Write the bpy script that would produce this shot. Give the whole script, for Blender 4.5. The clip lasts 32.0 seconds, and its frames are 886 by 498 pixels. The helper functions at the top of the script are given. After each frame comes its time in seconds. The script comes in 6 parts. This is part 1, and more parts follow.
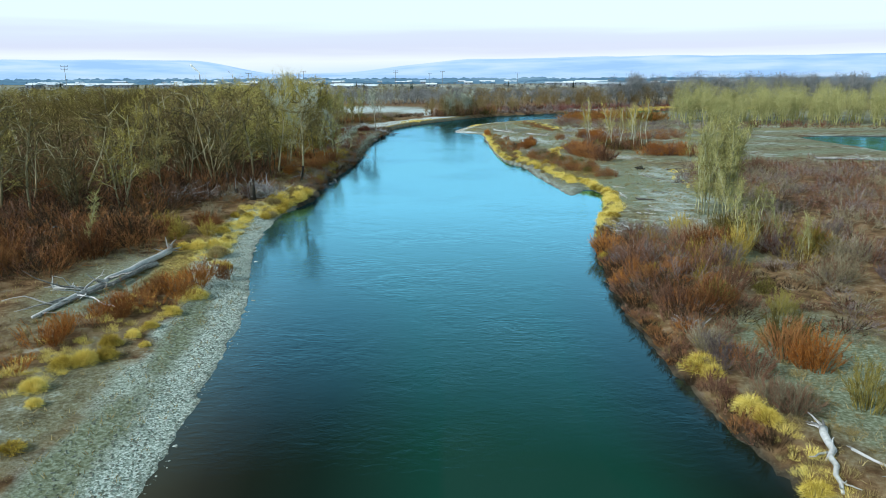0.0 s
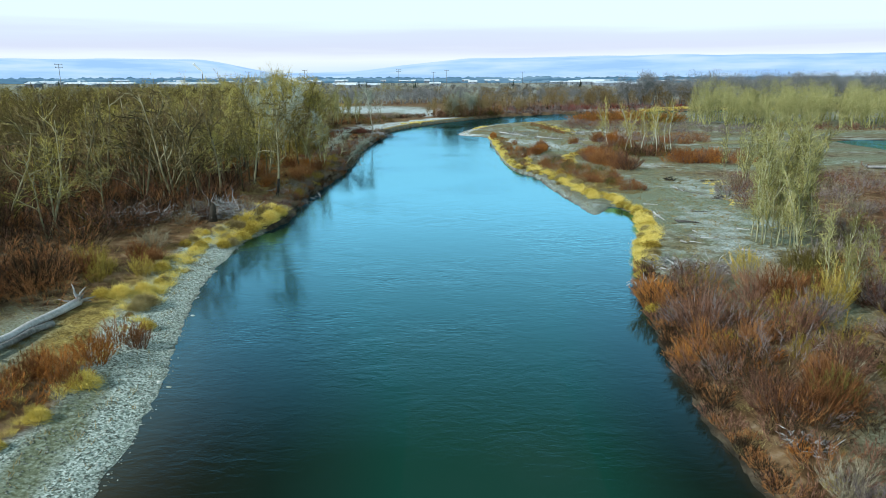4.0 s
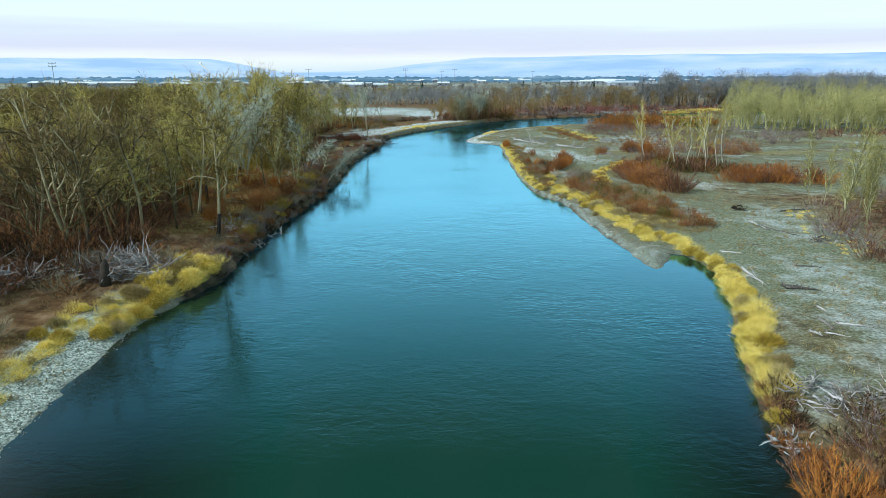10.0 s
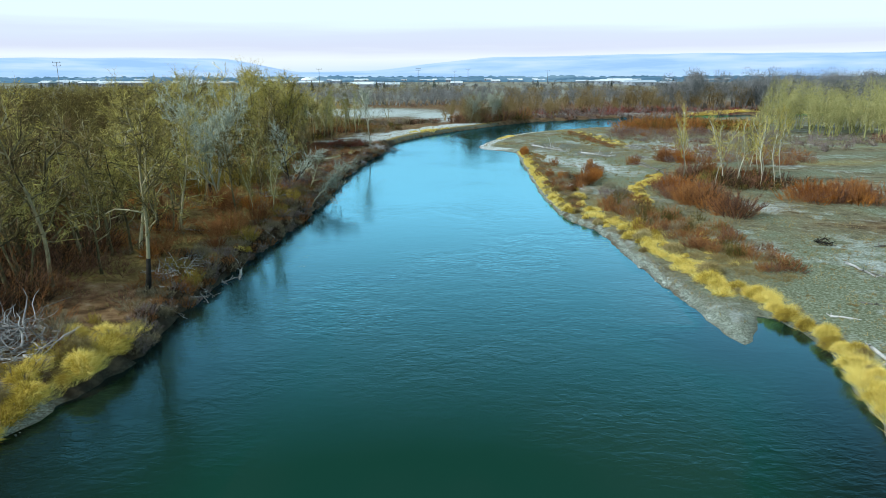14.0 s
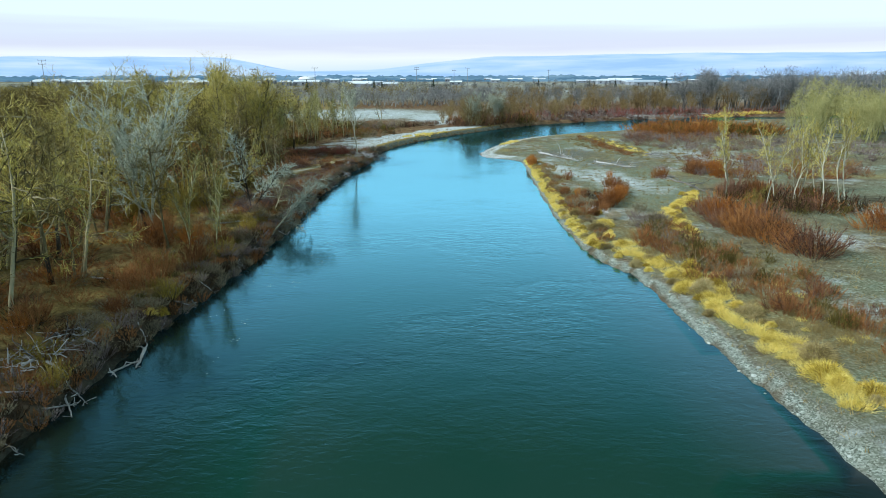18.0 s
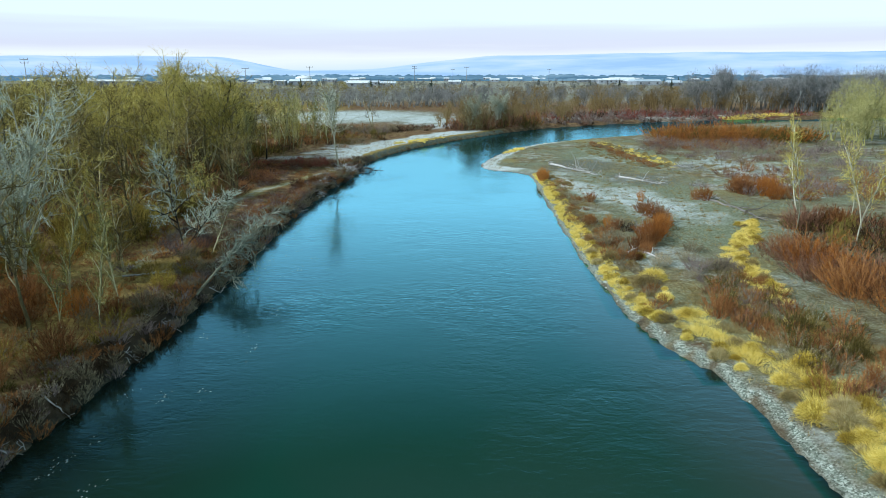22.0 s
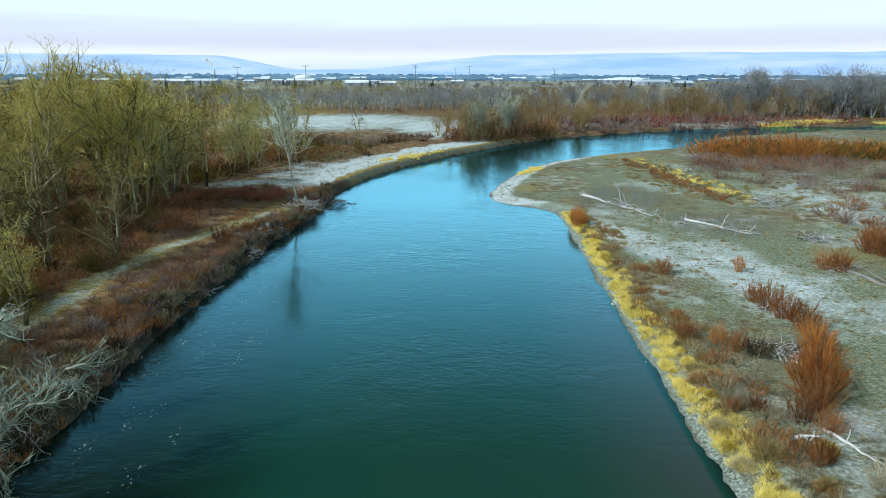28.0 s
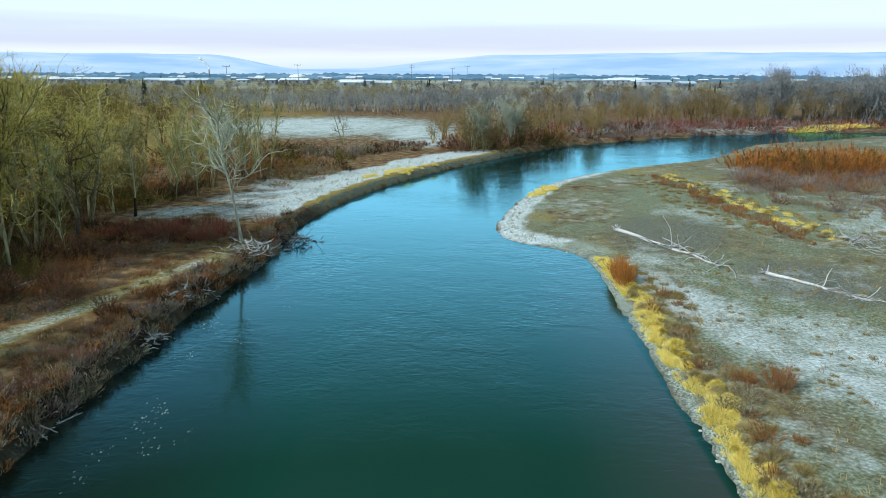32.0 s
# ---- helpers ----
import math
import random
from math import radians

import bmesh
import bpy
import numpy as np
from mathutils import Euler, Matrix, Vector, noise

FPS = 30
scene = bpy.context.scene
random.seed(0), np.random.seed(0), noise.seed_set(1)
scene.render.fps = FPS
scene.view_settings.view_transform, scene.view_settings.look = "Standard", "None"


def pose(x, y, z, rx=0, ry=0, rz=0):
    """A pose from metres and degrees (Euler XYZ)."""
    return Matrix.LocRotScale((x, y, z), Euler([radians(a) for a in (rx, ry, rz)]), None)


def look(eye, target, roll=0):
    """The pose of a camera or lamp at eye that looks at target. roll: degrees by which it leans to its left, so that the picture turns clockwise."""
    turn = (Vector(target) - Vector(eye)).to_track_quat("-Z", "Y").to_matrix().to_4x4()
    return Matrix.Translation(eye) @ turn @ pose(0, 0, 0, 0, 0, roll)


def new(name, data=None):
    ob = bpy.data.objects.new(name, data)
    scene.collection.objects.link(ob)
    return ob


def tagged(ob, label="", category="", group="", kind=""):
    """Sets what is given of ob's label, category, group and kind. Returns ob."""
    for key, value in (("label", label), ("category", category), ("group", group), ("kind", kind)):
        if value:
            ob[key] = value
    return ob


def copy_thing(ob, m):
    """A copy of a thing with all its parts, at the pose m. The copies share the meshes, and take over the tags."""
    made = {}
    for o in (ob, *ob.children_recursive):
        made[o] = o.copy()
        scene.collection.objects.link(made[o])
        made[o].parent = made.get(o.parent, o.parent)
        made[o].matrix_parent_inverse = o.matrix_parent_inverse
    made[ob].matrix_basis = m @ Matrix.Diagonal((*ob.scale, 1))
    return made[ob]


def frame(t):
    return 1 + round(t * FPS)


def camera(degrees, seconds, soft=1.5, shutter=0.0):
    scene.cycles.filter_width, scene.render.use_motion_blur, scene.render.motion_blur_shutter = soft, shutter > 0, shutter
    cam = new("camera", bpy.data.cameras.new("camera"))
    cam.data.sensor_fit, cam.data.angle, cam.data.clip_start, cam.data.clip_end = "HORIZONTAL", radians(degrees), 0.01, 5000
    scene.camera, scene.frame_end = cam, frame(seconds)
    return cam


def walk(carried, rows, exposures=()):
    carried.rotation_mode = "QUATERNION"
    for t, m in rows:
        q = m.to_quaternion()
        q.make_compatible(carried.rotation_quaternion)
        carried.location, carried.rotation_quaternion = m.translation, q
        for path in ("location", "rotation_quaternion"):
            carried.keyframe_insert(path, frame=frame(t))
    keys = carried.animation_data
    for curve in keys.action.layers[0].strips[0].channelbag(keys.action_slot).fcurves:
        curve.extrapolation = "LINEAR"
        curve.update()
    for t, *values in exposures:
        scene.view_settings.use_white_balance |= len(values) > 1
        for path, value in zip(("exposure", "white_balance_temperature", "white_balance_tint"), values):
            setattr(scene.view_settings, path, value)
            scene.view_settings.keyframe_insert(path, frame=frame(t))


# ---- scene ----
cam = camera(66.0, 32.0, soft=0.5)
METRES, EYE = 138.9, 15.7
ROWS = [
    (0.0, 0.0, 0.0, 0.0, -0.04, -14.09, 0.17),
    (0.5, 0.0006, 0.0134, -0.0002, 0.02, -14.1, 0.16),
    (1.0, 0.001, 0.0269, -0.0005, 0.09, -14.11, 0.15),
    (1.5, 0.0015, 0.0404, -0.0007, 0.12, -14.12, 0.16),
    (2.0, 0.002, 0.0539, -0.0008, 0.12, -14.12, 0.14),
    (2.5, 0.0025, 0.0674, -0.0011, 0.16, -14.13, 0.15),
    (3.0, 0.0029, 0.0808, -0.0012, 0.24, -14.13, 0.14),
    (3.5, 0.0034, 0.0944, -0.0014, 0.29, -14.14, 0.14),
    (5.5, 0.0044, 0.1479, -0.0017, 0.4, -14.17, 0.07),
    (6.0, 0.005, 0.1617, -0.0018, 0.5, -14.17, 0.09),
    (6.5, 0.0053, 0.1756, -0.0019, 0.54, -14.17, 0.09),
    (7.0, 0.0057, 0.1897, -0.0019, 0.54, -14.17, 0.1),
    (7.5, 0.006, 0.2037, -0.0019, 0.59, -14.17, 0.09),
    (8.0, 0.0065, 0.2179, -0.0021, 0.7, -14.18, 0.09),
    (8.5, 0.0069, 0.2321, -0.0021, 0.79, -14.17, 0.1),
    (9.0, 0.0073, 0.2464, -0.0022, 0.87, -14.17, 0.1),
    (9.5, 0.0075, 0.2607, -0.0023, 0.95, -14.18, 0.09),
    (10.0, 0.0079, 0.2752, -0.0024, 1.03, -14.19, 0.1),
    (10.5, 0.0082, 0.2897, -0.0025, 1.16, -14.19, 0.09),
    (11.0, 0.0086, 0.3042, -0.0027, 1.33, -14.19, 0.11),
    (11.5, 0.009, 0.3188, -0.0028, 1.48, -14.2, 0.1),
    (12.0, 0.0093, 0.3334, -0.0028, 1.61, -14.21, 0.12),
    (12.5, 0.0094, 0.348, -0.0027, 1.75, -14.22, 0.11),
    (13.0, 0.0095, 0.3626, -0.0026, 1.92, -14.21, 0.12),
    (13.5, 0.0097, 0.3773, -0.0027, 2.08, -14.22, 0.12),
    (14.0, 0.0098, 0.392, -0.0028, 2.13, -14.22, 0.12),
    (14.5, 0.0099, 0.4068, -0.003, 2.13, -14.22, 0.12),
    (16.5, 0.0097, 0.4665, -0.0036, 2.11, -14.22, 0.07),
    (17.0, 0.0098, 0.4818, -0.0037, 2.11, -14.23, 0.06),
    (17.5, 0.0097, 0.4973, -0.0037, 2.11, -14.24, 0.06),
    (18.0, 0.0096, 0.5129, -0.0037, 2.09, -14.27, 0.04),
    (18.5, 0.0095, 0.5287, -0.0039, 2.07, -14.26, 0.05),
    (19.0, 0.0095, 0.5447, -0.0039, 2.07, -14.28, 0.03),
    (19.5, 0.0093, 0.561, -0.004, 2.06, -14.28, 0.04),
    (20.0, 0.0092, 0.5777, -0.0041, 2.03, -14.29, 0.04),
    (20.5, 0.0093, 0.5948, -0.0043, 2.03, -14.3, 0.06),
    (21.0, 0.0091, 0.6117, -0.0042, 2.01, -14.3, 0.07),
    (21.5, 0.009, 0.6288, -0.0041, 2.01, -14.32, 0.04),
    (22.0, 0.0089, 0.6461, -0.004, 2.01, -14.32, 0.03),
    (22.5, 0.0087, 0.6634, -0.0039, 2.0, -14.33, 0.03),
    (23.0, 0.0085, 0.6808, -0.0038, 2.0, -14.34, 0.0),
    (23.5, 0.0084, 0.6983, -0.0037, 2.04, -14.33, -0.01),
    (24.0, 0.0082, 0.7157, -0.0036, 2.02, -14.34, -0.03),
    (24.5, 0.008, 0.7334, -0.0034, 2.04, -14.34, -0.02),
    (25.0, 0.0078, 0.751, -0.0033, 2.06, -14.35, -0.03),
    (25.5, 0.0077, 0.7688, -0.0032, 2.16, -14.35, -0.04),
    (27.5, 0.0073, 0.8398, -0.0028, 2.24, -14.34, -0.11),
    (28.0, 0.0069, 0.8575, -0.0027, 2.22, -14.37, -0.12),
    (28.5, 0.0065, 0.8751, -0.0026, 2.18, -14.37, -0.14),
    (29.0, 0.0061, 0.893, -0.0026, 2.16, -14.39, -0.15),
    (29.5, 0.0057, 0.9106, -0.0026, 2.14, -14.39, -0.16),
    (30.0, 0.0053, 0.9283, -0.0027, 2.11, -14.39, -0.16),
    (30.5, 0.005, 0.9461, -0.0027, 2.08, -14.39, -0.18),
    (31.0, 0.0046, 0.9639, -0.0027, 2.05, -14.39, -0.19),
    (31.5, 0.0042, 0.9818, -0.0028, 2.03, -14.39, -0.21),
    (32.0, 0.0038, 0.9998, -0.0029, 2.0, -14.39, -0.24),
]
walk(cam, [(t, pose(0, 0, EYE) @ pose(METRES * x, METRES * y, METRES * z, 90 + pitch, roll, yaw)) for t, x, y, z, yaw, pitch, roll in ROWS],
     exposures=[(0.0, 0.15), (32.0, 0.15)])

# ---- world and sun: thin overcast, cold morning ----
world = bpy.data.worlds.new("overcast_sky")
world.use_nodes = True
scene.world = world
wn, wl = world.node_tree.nodes, world.node_tree.links
wn.clear()


def sky_world():
    out = wn.new("ShaderNodeOutputWorld")
    sky = wn.new("ShaderNodeTexSky")
    sky.sky_type, sky.sun_disc = "NISHITA", False
    sky.sun_elevation, sky.sun_rotation = radians(34), radians(-121)
    b1 = wn.new("ShaderNodeBackground")
    b1.inputs["Strength"].default_value = 0.06
    wl.new(sky.outputs["Color"], b1.inputs["Color"])
    co = wn.new("ShaderNodeTexCoord")
    sep = wn.new("ShaderNodeSeparateXYZ")
    wl.new(co.outputs["Generated"], sep.inputs[0])
    # long flat streaks of thin cloud
    mp = wn.new("ShaderNodeMapping")
    mp.inputs["Scale"].default_value = (1.2, 1.2, 22)
    ns = wn.new("ShaderNodeTexNoise")
    ns.inputs["Scale"].default_value, ns.inputs["Detail"].default_value = 2.2, 4
    wl.new(co.outputs["Generated"], mp.inputs["Vector"])
    wl.new(mp.outputs["Vector"], ns.inputs["Vector"])
    mad = wn.new("ShaderNodeMath")
    mad.operation = "MULTIPLY_ADD"
    mad.inputs[1].default_value, mad.inputs[2].default_value = 0.03, -0.015
    wl.new(ns.outputs["Fac"], mad.inputs[0])
    add = wn.new("ShaderNodeMath")
    wl.new(sep.outputs["Z"], add.inputs[0])
    wl.new(mad.outputs[0], add.inputs[1])
    ramp = wn.new("ShaderNodeValToRGB")
    stops = [(0.0, (0.60, 0.80, 0.98)), (0.024, (0.84, 0.94, 1.0)), (0.040, (0.67, 0.74, 0.94)), (0.056, (0.68, 0.78, 0.96)),
             (0.070, (0.78, 0.96, 1.0)), (0.12, (0.78, 1.0, 1.0)), (0.24, (0.68, 0.96, 1.0)), (0.42, (0.44, 0.78, 0.88)), (0.56, (0.21, 0.41, 0.49)), (0.7, (0.22, 0.29, 0.30)), (1.0, (0.24, 0.28, 0.27))]
    el = ramp.color_ramp.elements
    while len(el) < len(stops):
        el.new(0.5)
    for e, (p, c) in zip(el, stops):
        e.position, e.color = p, (*c, 1)
    wl.new(add.outputs[0], ramp.inputs["Fac"])
    b2 = wn.new("ShaderNodeBackground")
    b2.inputs["Strength"].default_value = 1.1
    wl.new(ramp.outputs["Color"], b2.inputs["Color"])
    sm = wn.new("ShaderNodeMixShader")
    sm.inputs[0].default_value = 0.82
    wl.new(b1.outputs[0], sm.inputs[1])
    wl.new(b2.outputs[0], sm.inputs[2])
    wl.new(sm.outputs[0], out.inputs["Surface"])


sky_world()
sun = new("sun", bpy.data.lights.new("sun", "SUN"))
sun.data.energy, sun.data.angle, sun.data.color = 3.9, radians(6), (0.89, 0.92, 0.89)
sun.matrix_world = look((-62, -38, 50), (0, 0, 0))

# ---- materials ----
RNG = np.random.default_rng(7)


def ramp_of(n, stops):
    r = n.new("ShaderNodeValToRGB")
    el = r.color_ramp.elements
    while len(el) < len(stops):
        el.new(0.5)
    for e, (p, c) in zip(el, stops):
        e.position, e.color = p, (*c, 1)
    return r


def material(name, dark, mid, light, scale=3.0, rough=0.85, bump=0.3, spread=0.42, metal=0.0, stretch=(1, 1, 1)):
    """Three tones of one surface, mixed by two scales of noise, with some change from piece to piece."""
    m = bpy.data.materials.new(name)
    m.use_nodes = True
    n, l = m.node_tree.nodes, m.node_tree.links
    p = n["Principled BSDF"]
    p.inputs["Roughness"].default_value, p.inputs["Metallic"].default_value = rough, metal
    p.inputs["Specular IOR Level"].default_value = 0.25
    co = n.new("ShaderNodeTexCoord")
    mp = n.new("ShaderNodeMapping")
    mp.inputs["Scale"].default_value = stretch
    l.new(co.outputs["Object"], mp.inputs["Vector"])
    big, fine = n.new("ShaderNodeTexNoise"), n.new("ShaderNodeTexNoise")
    big.inputs["Scale"].default_value, fine.inputs["Scale"].default_value = scale * 0.25, scale * 3
    for t in (big, fine):
        t.inputs["Detail"].default_value = 5
        l.new(mp.outputs["Vector"], t.inputs["Vector"])
    mix = n.new("ShaderNodeMath")
    mix.operation = "MULTIPLY_ADD"
    mix.inputs[1].default_value = 0.5
    l.new(fine.outputs["Fac"], mix.inputs[0])
    half = n.new("ShaderNodeMath")
    half.operation = "MULTIPLY"
    half.inputs[1].default_value = 0.5
    l.new(big.outputs["Fac"], half.inputs[0])
    l.new(half.outputs[0], mix.inputs[2])
    info = n.new("ShaderNodeObjectInfo")
    geo = n.new("ShaderNodeNewGeometry")
    r1 = n.new("ShaderNodeMath")
    r1.operation = "MULTIPLY_ADD"
    r1.inputs[1].default_value = spread
    l.new(info.outputs["Random"], r1.inputs[0])
    l.new(mix.outputs[0], r1.inputs[2])
    r2 = n.new("ShaderNodeMath")
    r2.operation = "MULTIPLY_ADD"
    r2.inputs[1].default_value = spread
    l.new(geo.outputs["Random Per Island"], r2.inputs[0])
    l.new(r1.outputs[0], r2.inputs[2])
    sub = n.new("ShaderNodeMath")
    sub.operation = "SUBTRACT"
    sub.inputs[1].default_value = spread
    l.new(r2.outputs[0], sub.inputs[0])
    r = ramp_of(n, [(0.28, dark), (0.5, mid), (0.74, light)])
    l.new(sub.outputs[0], r.inputs["Fac"])
    l.new(r.outputs["Color"], p.inputs["Base Color"])
    if bump:
        b = n.new("ShaderNodeBump")
        b.inputs["Strength"].default_value, b.inputs["Distance"].default_value = bump, 0.05
        l.new(fine.outputs["Fac"], b.inputs["Height"])
        l.new(b.outputs["Normal"], p.inputs["Normal"])
    return m


def misty(m, alpha):
    m.node_tree.nodes["Principled BSDF"].inputs["Alpha"].default_value = alpha
    return m


M = {
    "bark": material("cottonwood_bark", (0.045, 0.038, 0.018), (0.16, 0.14, 0.072), (0.42, 0.385, 0.25), 2, stretch=(1, 1, 0.3)),
    "bark_pale": material("pale_bark", (0.13, 0.125, 0.065), (0.28, 0.275, 0.15), (0.48, 0.47, 0.31), 2, stretch=(1, 1, 0.3)),
    "bark_silver": material("silver_bark", (0.15, 0.15, 0.11), (0.32, 0.32, 0.25), (0.56, 0.56, 0.47), 2, stretch=(1, 1, 0.3)),
    # bough and twig_olive run dark: the near wood's shade is in their tones
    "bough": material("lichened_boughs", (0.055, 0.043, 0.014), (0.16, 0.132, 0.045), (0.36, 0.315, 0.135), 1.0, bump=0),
    "bough_gold": material("golden_boughs", (0.15, 0.13, 0.035), (0.34, 0.3, 0.09), (0.55, 0.51, 0.21), 1.0, bump=0),
    "bough_silver": material("frosted_boughs", (0.19, 0.21, 0.165), (0.37, 0.4, 0.325), (0.58, 0.62, 0.52), 1.0, bump=0),
    "gold": material("golden_willow_stems", (0.15, 0.105, 0.016), (0.34, 0.25, 0.045), (0.52, 0.41, 0.11), 1.5, bump=0),
    "bark_dark": material("dark_bark", (0.010, 0.009, 0.008), (0.03, 0.026, 0.02), (0.07, 0.06, 0.05), 2),
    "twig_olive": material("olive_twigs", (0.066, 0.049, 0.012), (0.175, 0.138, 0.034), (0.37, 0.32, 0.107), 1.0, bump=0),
    "twig_pale": material("frosted_twigs", (0.17, 0.205, 0.17), (0.32, 0.375, 0.315), (0.5, 0.57, 0.5), 1.0, bump=0),
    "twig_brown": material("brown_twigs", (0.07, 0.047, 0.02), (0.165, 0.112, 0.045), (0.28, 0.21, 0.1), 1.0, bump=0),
    # blue-grey: haze over the far woods is put into the twig colour
    "twig_grey": material("grey_twigs", (0.075, 0.078, 0.082), (0.17, 0.178, 0.185), (0.32, 0.34, 0.355), 1.0, bump=0),
    "twig_lime": material("yellow_green_twigs", (0.12, 0.115, 0.036), (0.26, 0.25, 0.088), (0.42, 0.41, 0.19), 1.0, bump=0),
    "twig_gold": material("golden_olive_twigs", (0.19, 0.15, 0.03), (0.45, 0.37, 0.08), (0.68, 0.6, 0.2), 1.0, bump=0),
    "rust": material("rust_stems", (0.09, 0.034, 0.011), (0.215, 0.086, 0.027), (0.37, 0.18, 0.07), 1.5, bump=0),
    "orange": material("orange_stems", (0.16, 0.052, 0.01), (0.34, 0.125, 0.024), (0.48, 0.21, 0.05), 1.5, bump=0),
    "maroon": material("maroon_stems", (0.06, 0.026, 0.016), (0.165, 0.078, 0.048), (0.29, 0.165, 0.11), 1.5, bump=0),
    "red": material("red_osier_stems", (0.10, 0.016, 0.014), (0.24, 0.04, 0.032), (0.36, 0.09, 0.07), 1.5, bump=0),
    "mauve": material("frosted_mauve_stems", (0.078, 0.056, 0.054), (0.16, 0.122, 0.118), (0.29, 0.245, 0.24), 1.5, bump=0),
    "greybrush": material("grey_brush_stems", (0.11, 0.09, 0.056), (0.235, 0.2, 0.13), (0.41, 0.365, 0.265), 1.5, bump=0),
    # brown stems darkened further: shadow inside the undergrowth put into their colour
    "dark": material("dark_brown_stems", (0.018, 0.01, 0.005), (0.052, 0.03, 0.013), (0.11, 0.07, 0.03), 1.5, bump=0),
    "olive": material("olive_stems", (0.07, 0.055, 0.012), (0.17, 0.14, 0.03), (0.28, 0.24, 0.07), 1.5, bump=0),
    "straw": material("yellow_grass", (0.25, 0.17, 0.026), (0.62, 0.47, 0.075), (0.86, 0.73, 0.24), 2.0, bump=0, spread=0.42),
    "drygrass": material("tan_grass", (0.17, 0.125, 0.05), (0.33, 0.26, 0.11), (0.5, 0.43, 0.23), 2.0, bump=0, spread=0.3),
    "drift": material("weathered_driftwood", (0.12, 0.12, 0.12), (0.33, 0.335, 0.34), (0.57, 0.58, 0.6), 2, rough=0.8, stretch=(1, 1, 1)),
    "drift_dark": material("dark_driftwood", (0.05, 0.048, 0.045), (0.12, 0.115, 0.11), (0.26, 0.25, 0.25), 2),
    "drift_grey": material("grey_dead_branches", (0.10, 0.10, 0.10), (0.25, 0.25, 0.255), (0.50, 0.51, 0.53), 2),
    "stone": material("river_stone", (0.11, 0.125, 0.105), (0.25, 0.28, 0.25), (0.46, 0.5, 0.48), 4, rough=0.7, spread=0.4),
    "roof_snow": material("frosted_roof", (0.40, 0.50, 0.62), (0.58, 0.68, 0.78), (0.78, 0.85, 0.92), 0.4, bump=0),
    "siding": material("pale_siding", (0.10, 0.13, 0.17), (0.17, 0.20, 0.25), (0.28, 0.32, 0.38), 0.4, bump=0),
    "glass_dark": material("dark_window", (0.02, 0.03, 0.04), (0.04, 0.05, 0.06), (0.07, 0.08, 0.1), 0.4, rough=0.15, bump=0),
    "conifer": material("conifer_needles", (0.010, 0.020, 0.012), (0.022, 0.040, 0.024), (0.045, 0.07, 0.045), 1.0, bump=0),
    # lifted to grey-blue: distance haze put into the wood colour
    "pole": material("pole_wood", (0.09, 0.1, 0.11), (0.17, 0.18, 0.2), (0.27, 0.29, 0.31), 1.0, bump=0),
    "foam": misty(material("river_foam", (0.3, 0.42, 0.42), (0.45, 0.58, 0.58), (0.6, 0.7, 0.7), 4.0, rough=0.8, bump=0), 0.4),
    "steam": misty(material("white_steam", (0.8, 0.85, 0.9), (0.88, 0.92, 0.95), (0.95, 0.97, 1.0), 0.05, rough=1, bump=0), 0.75),
}


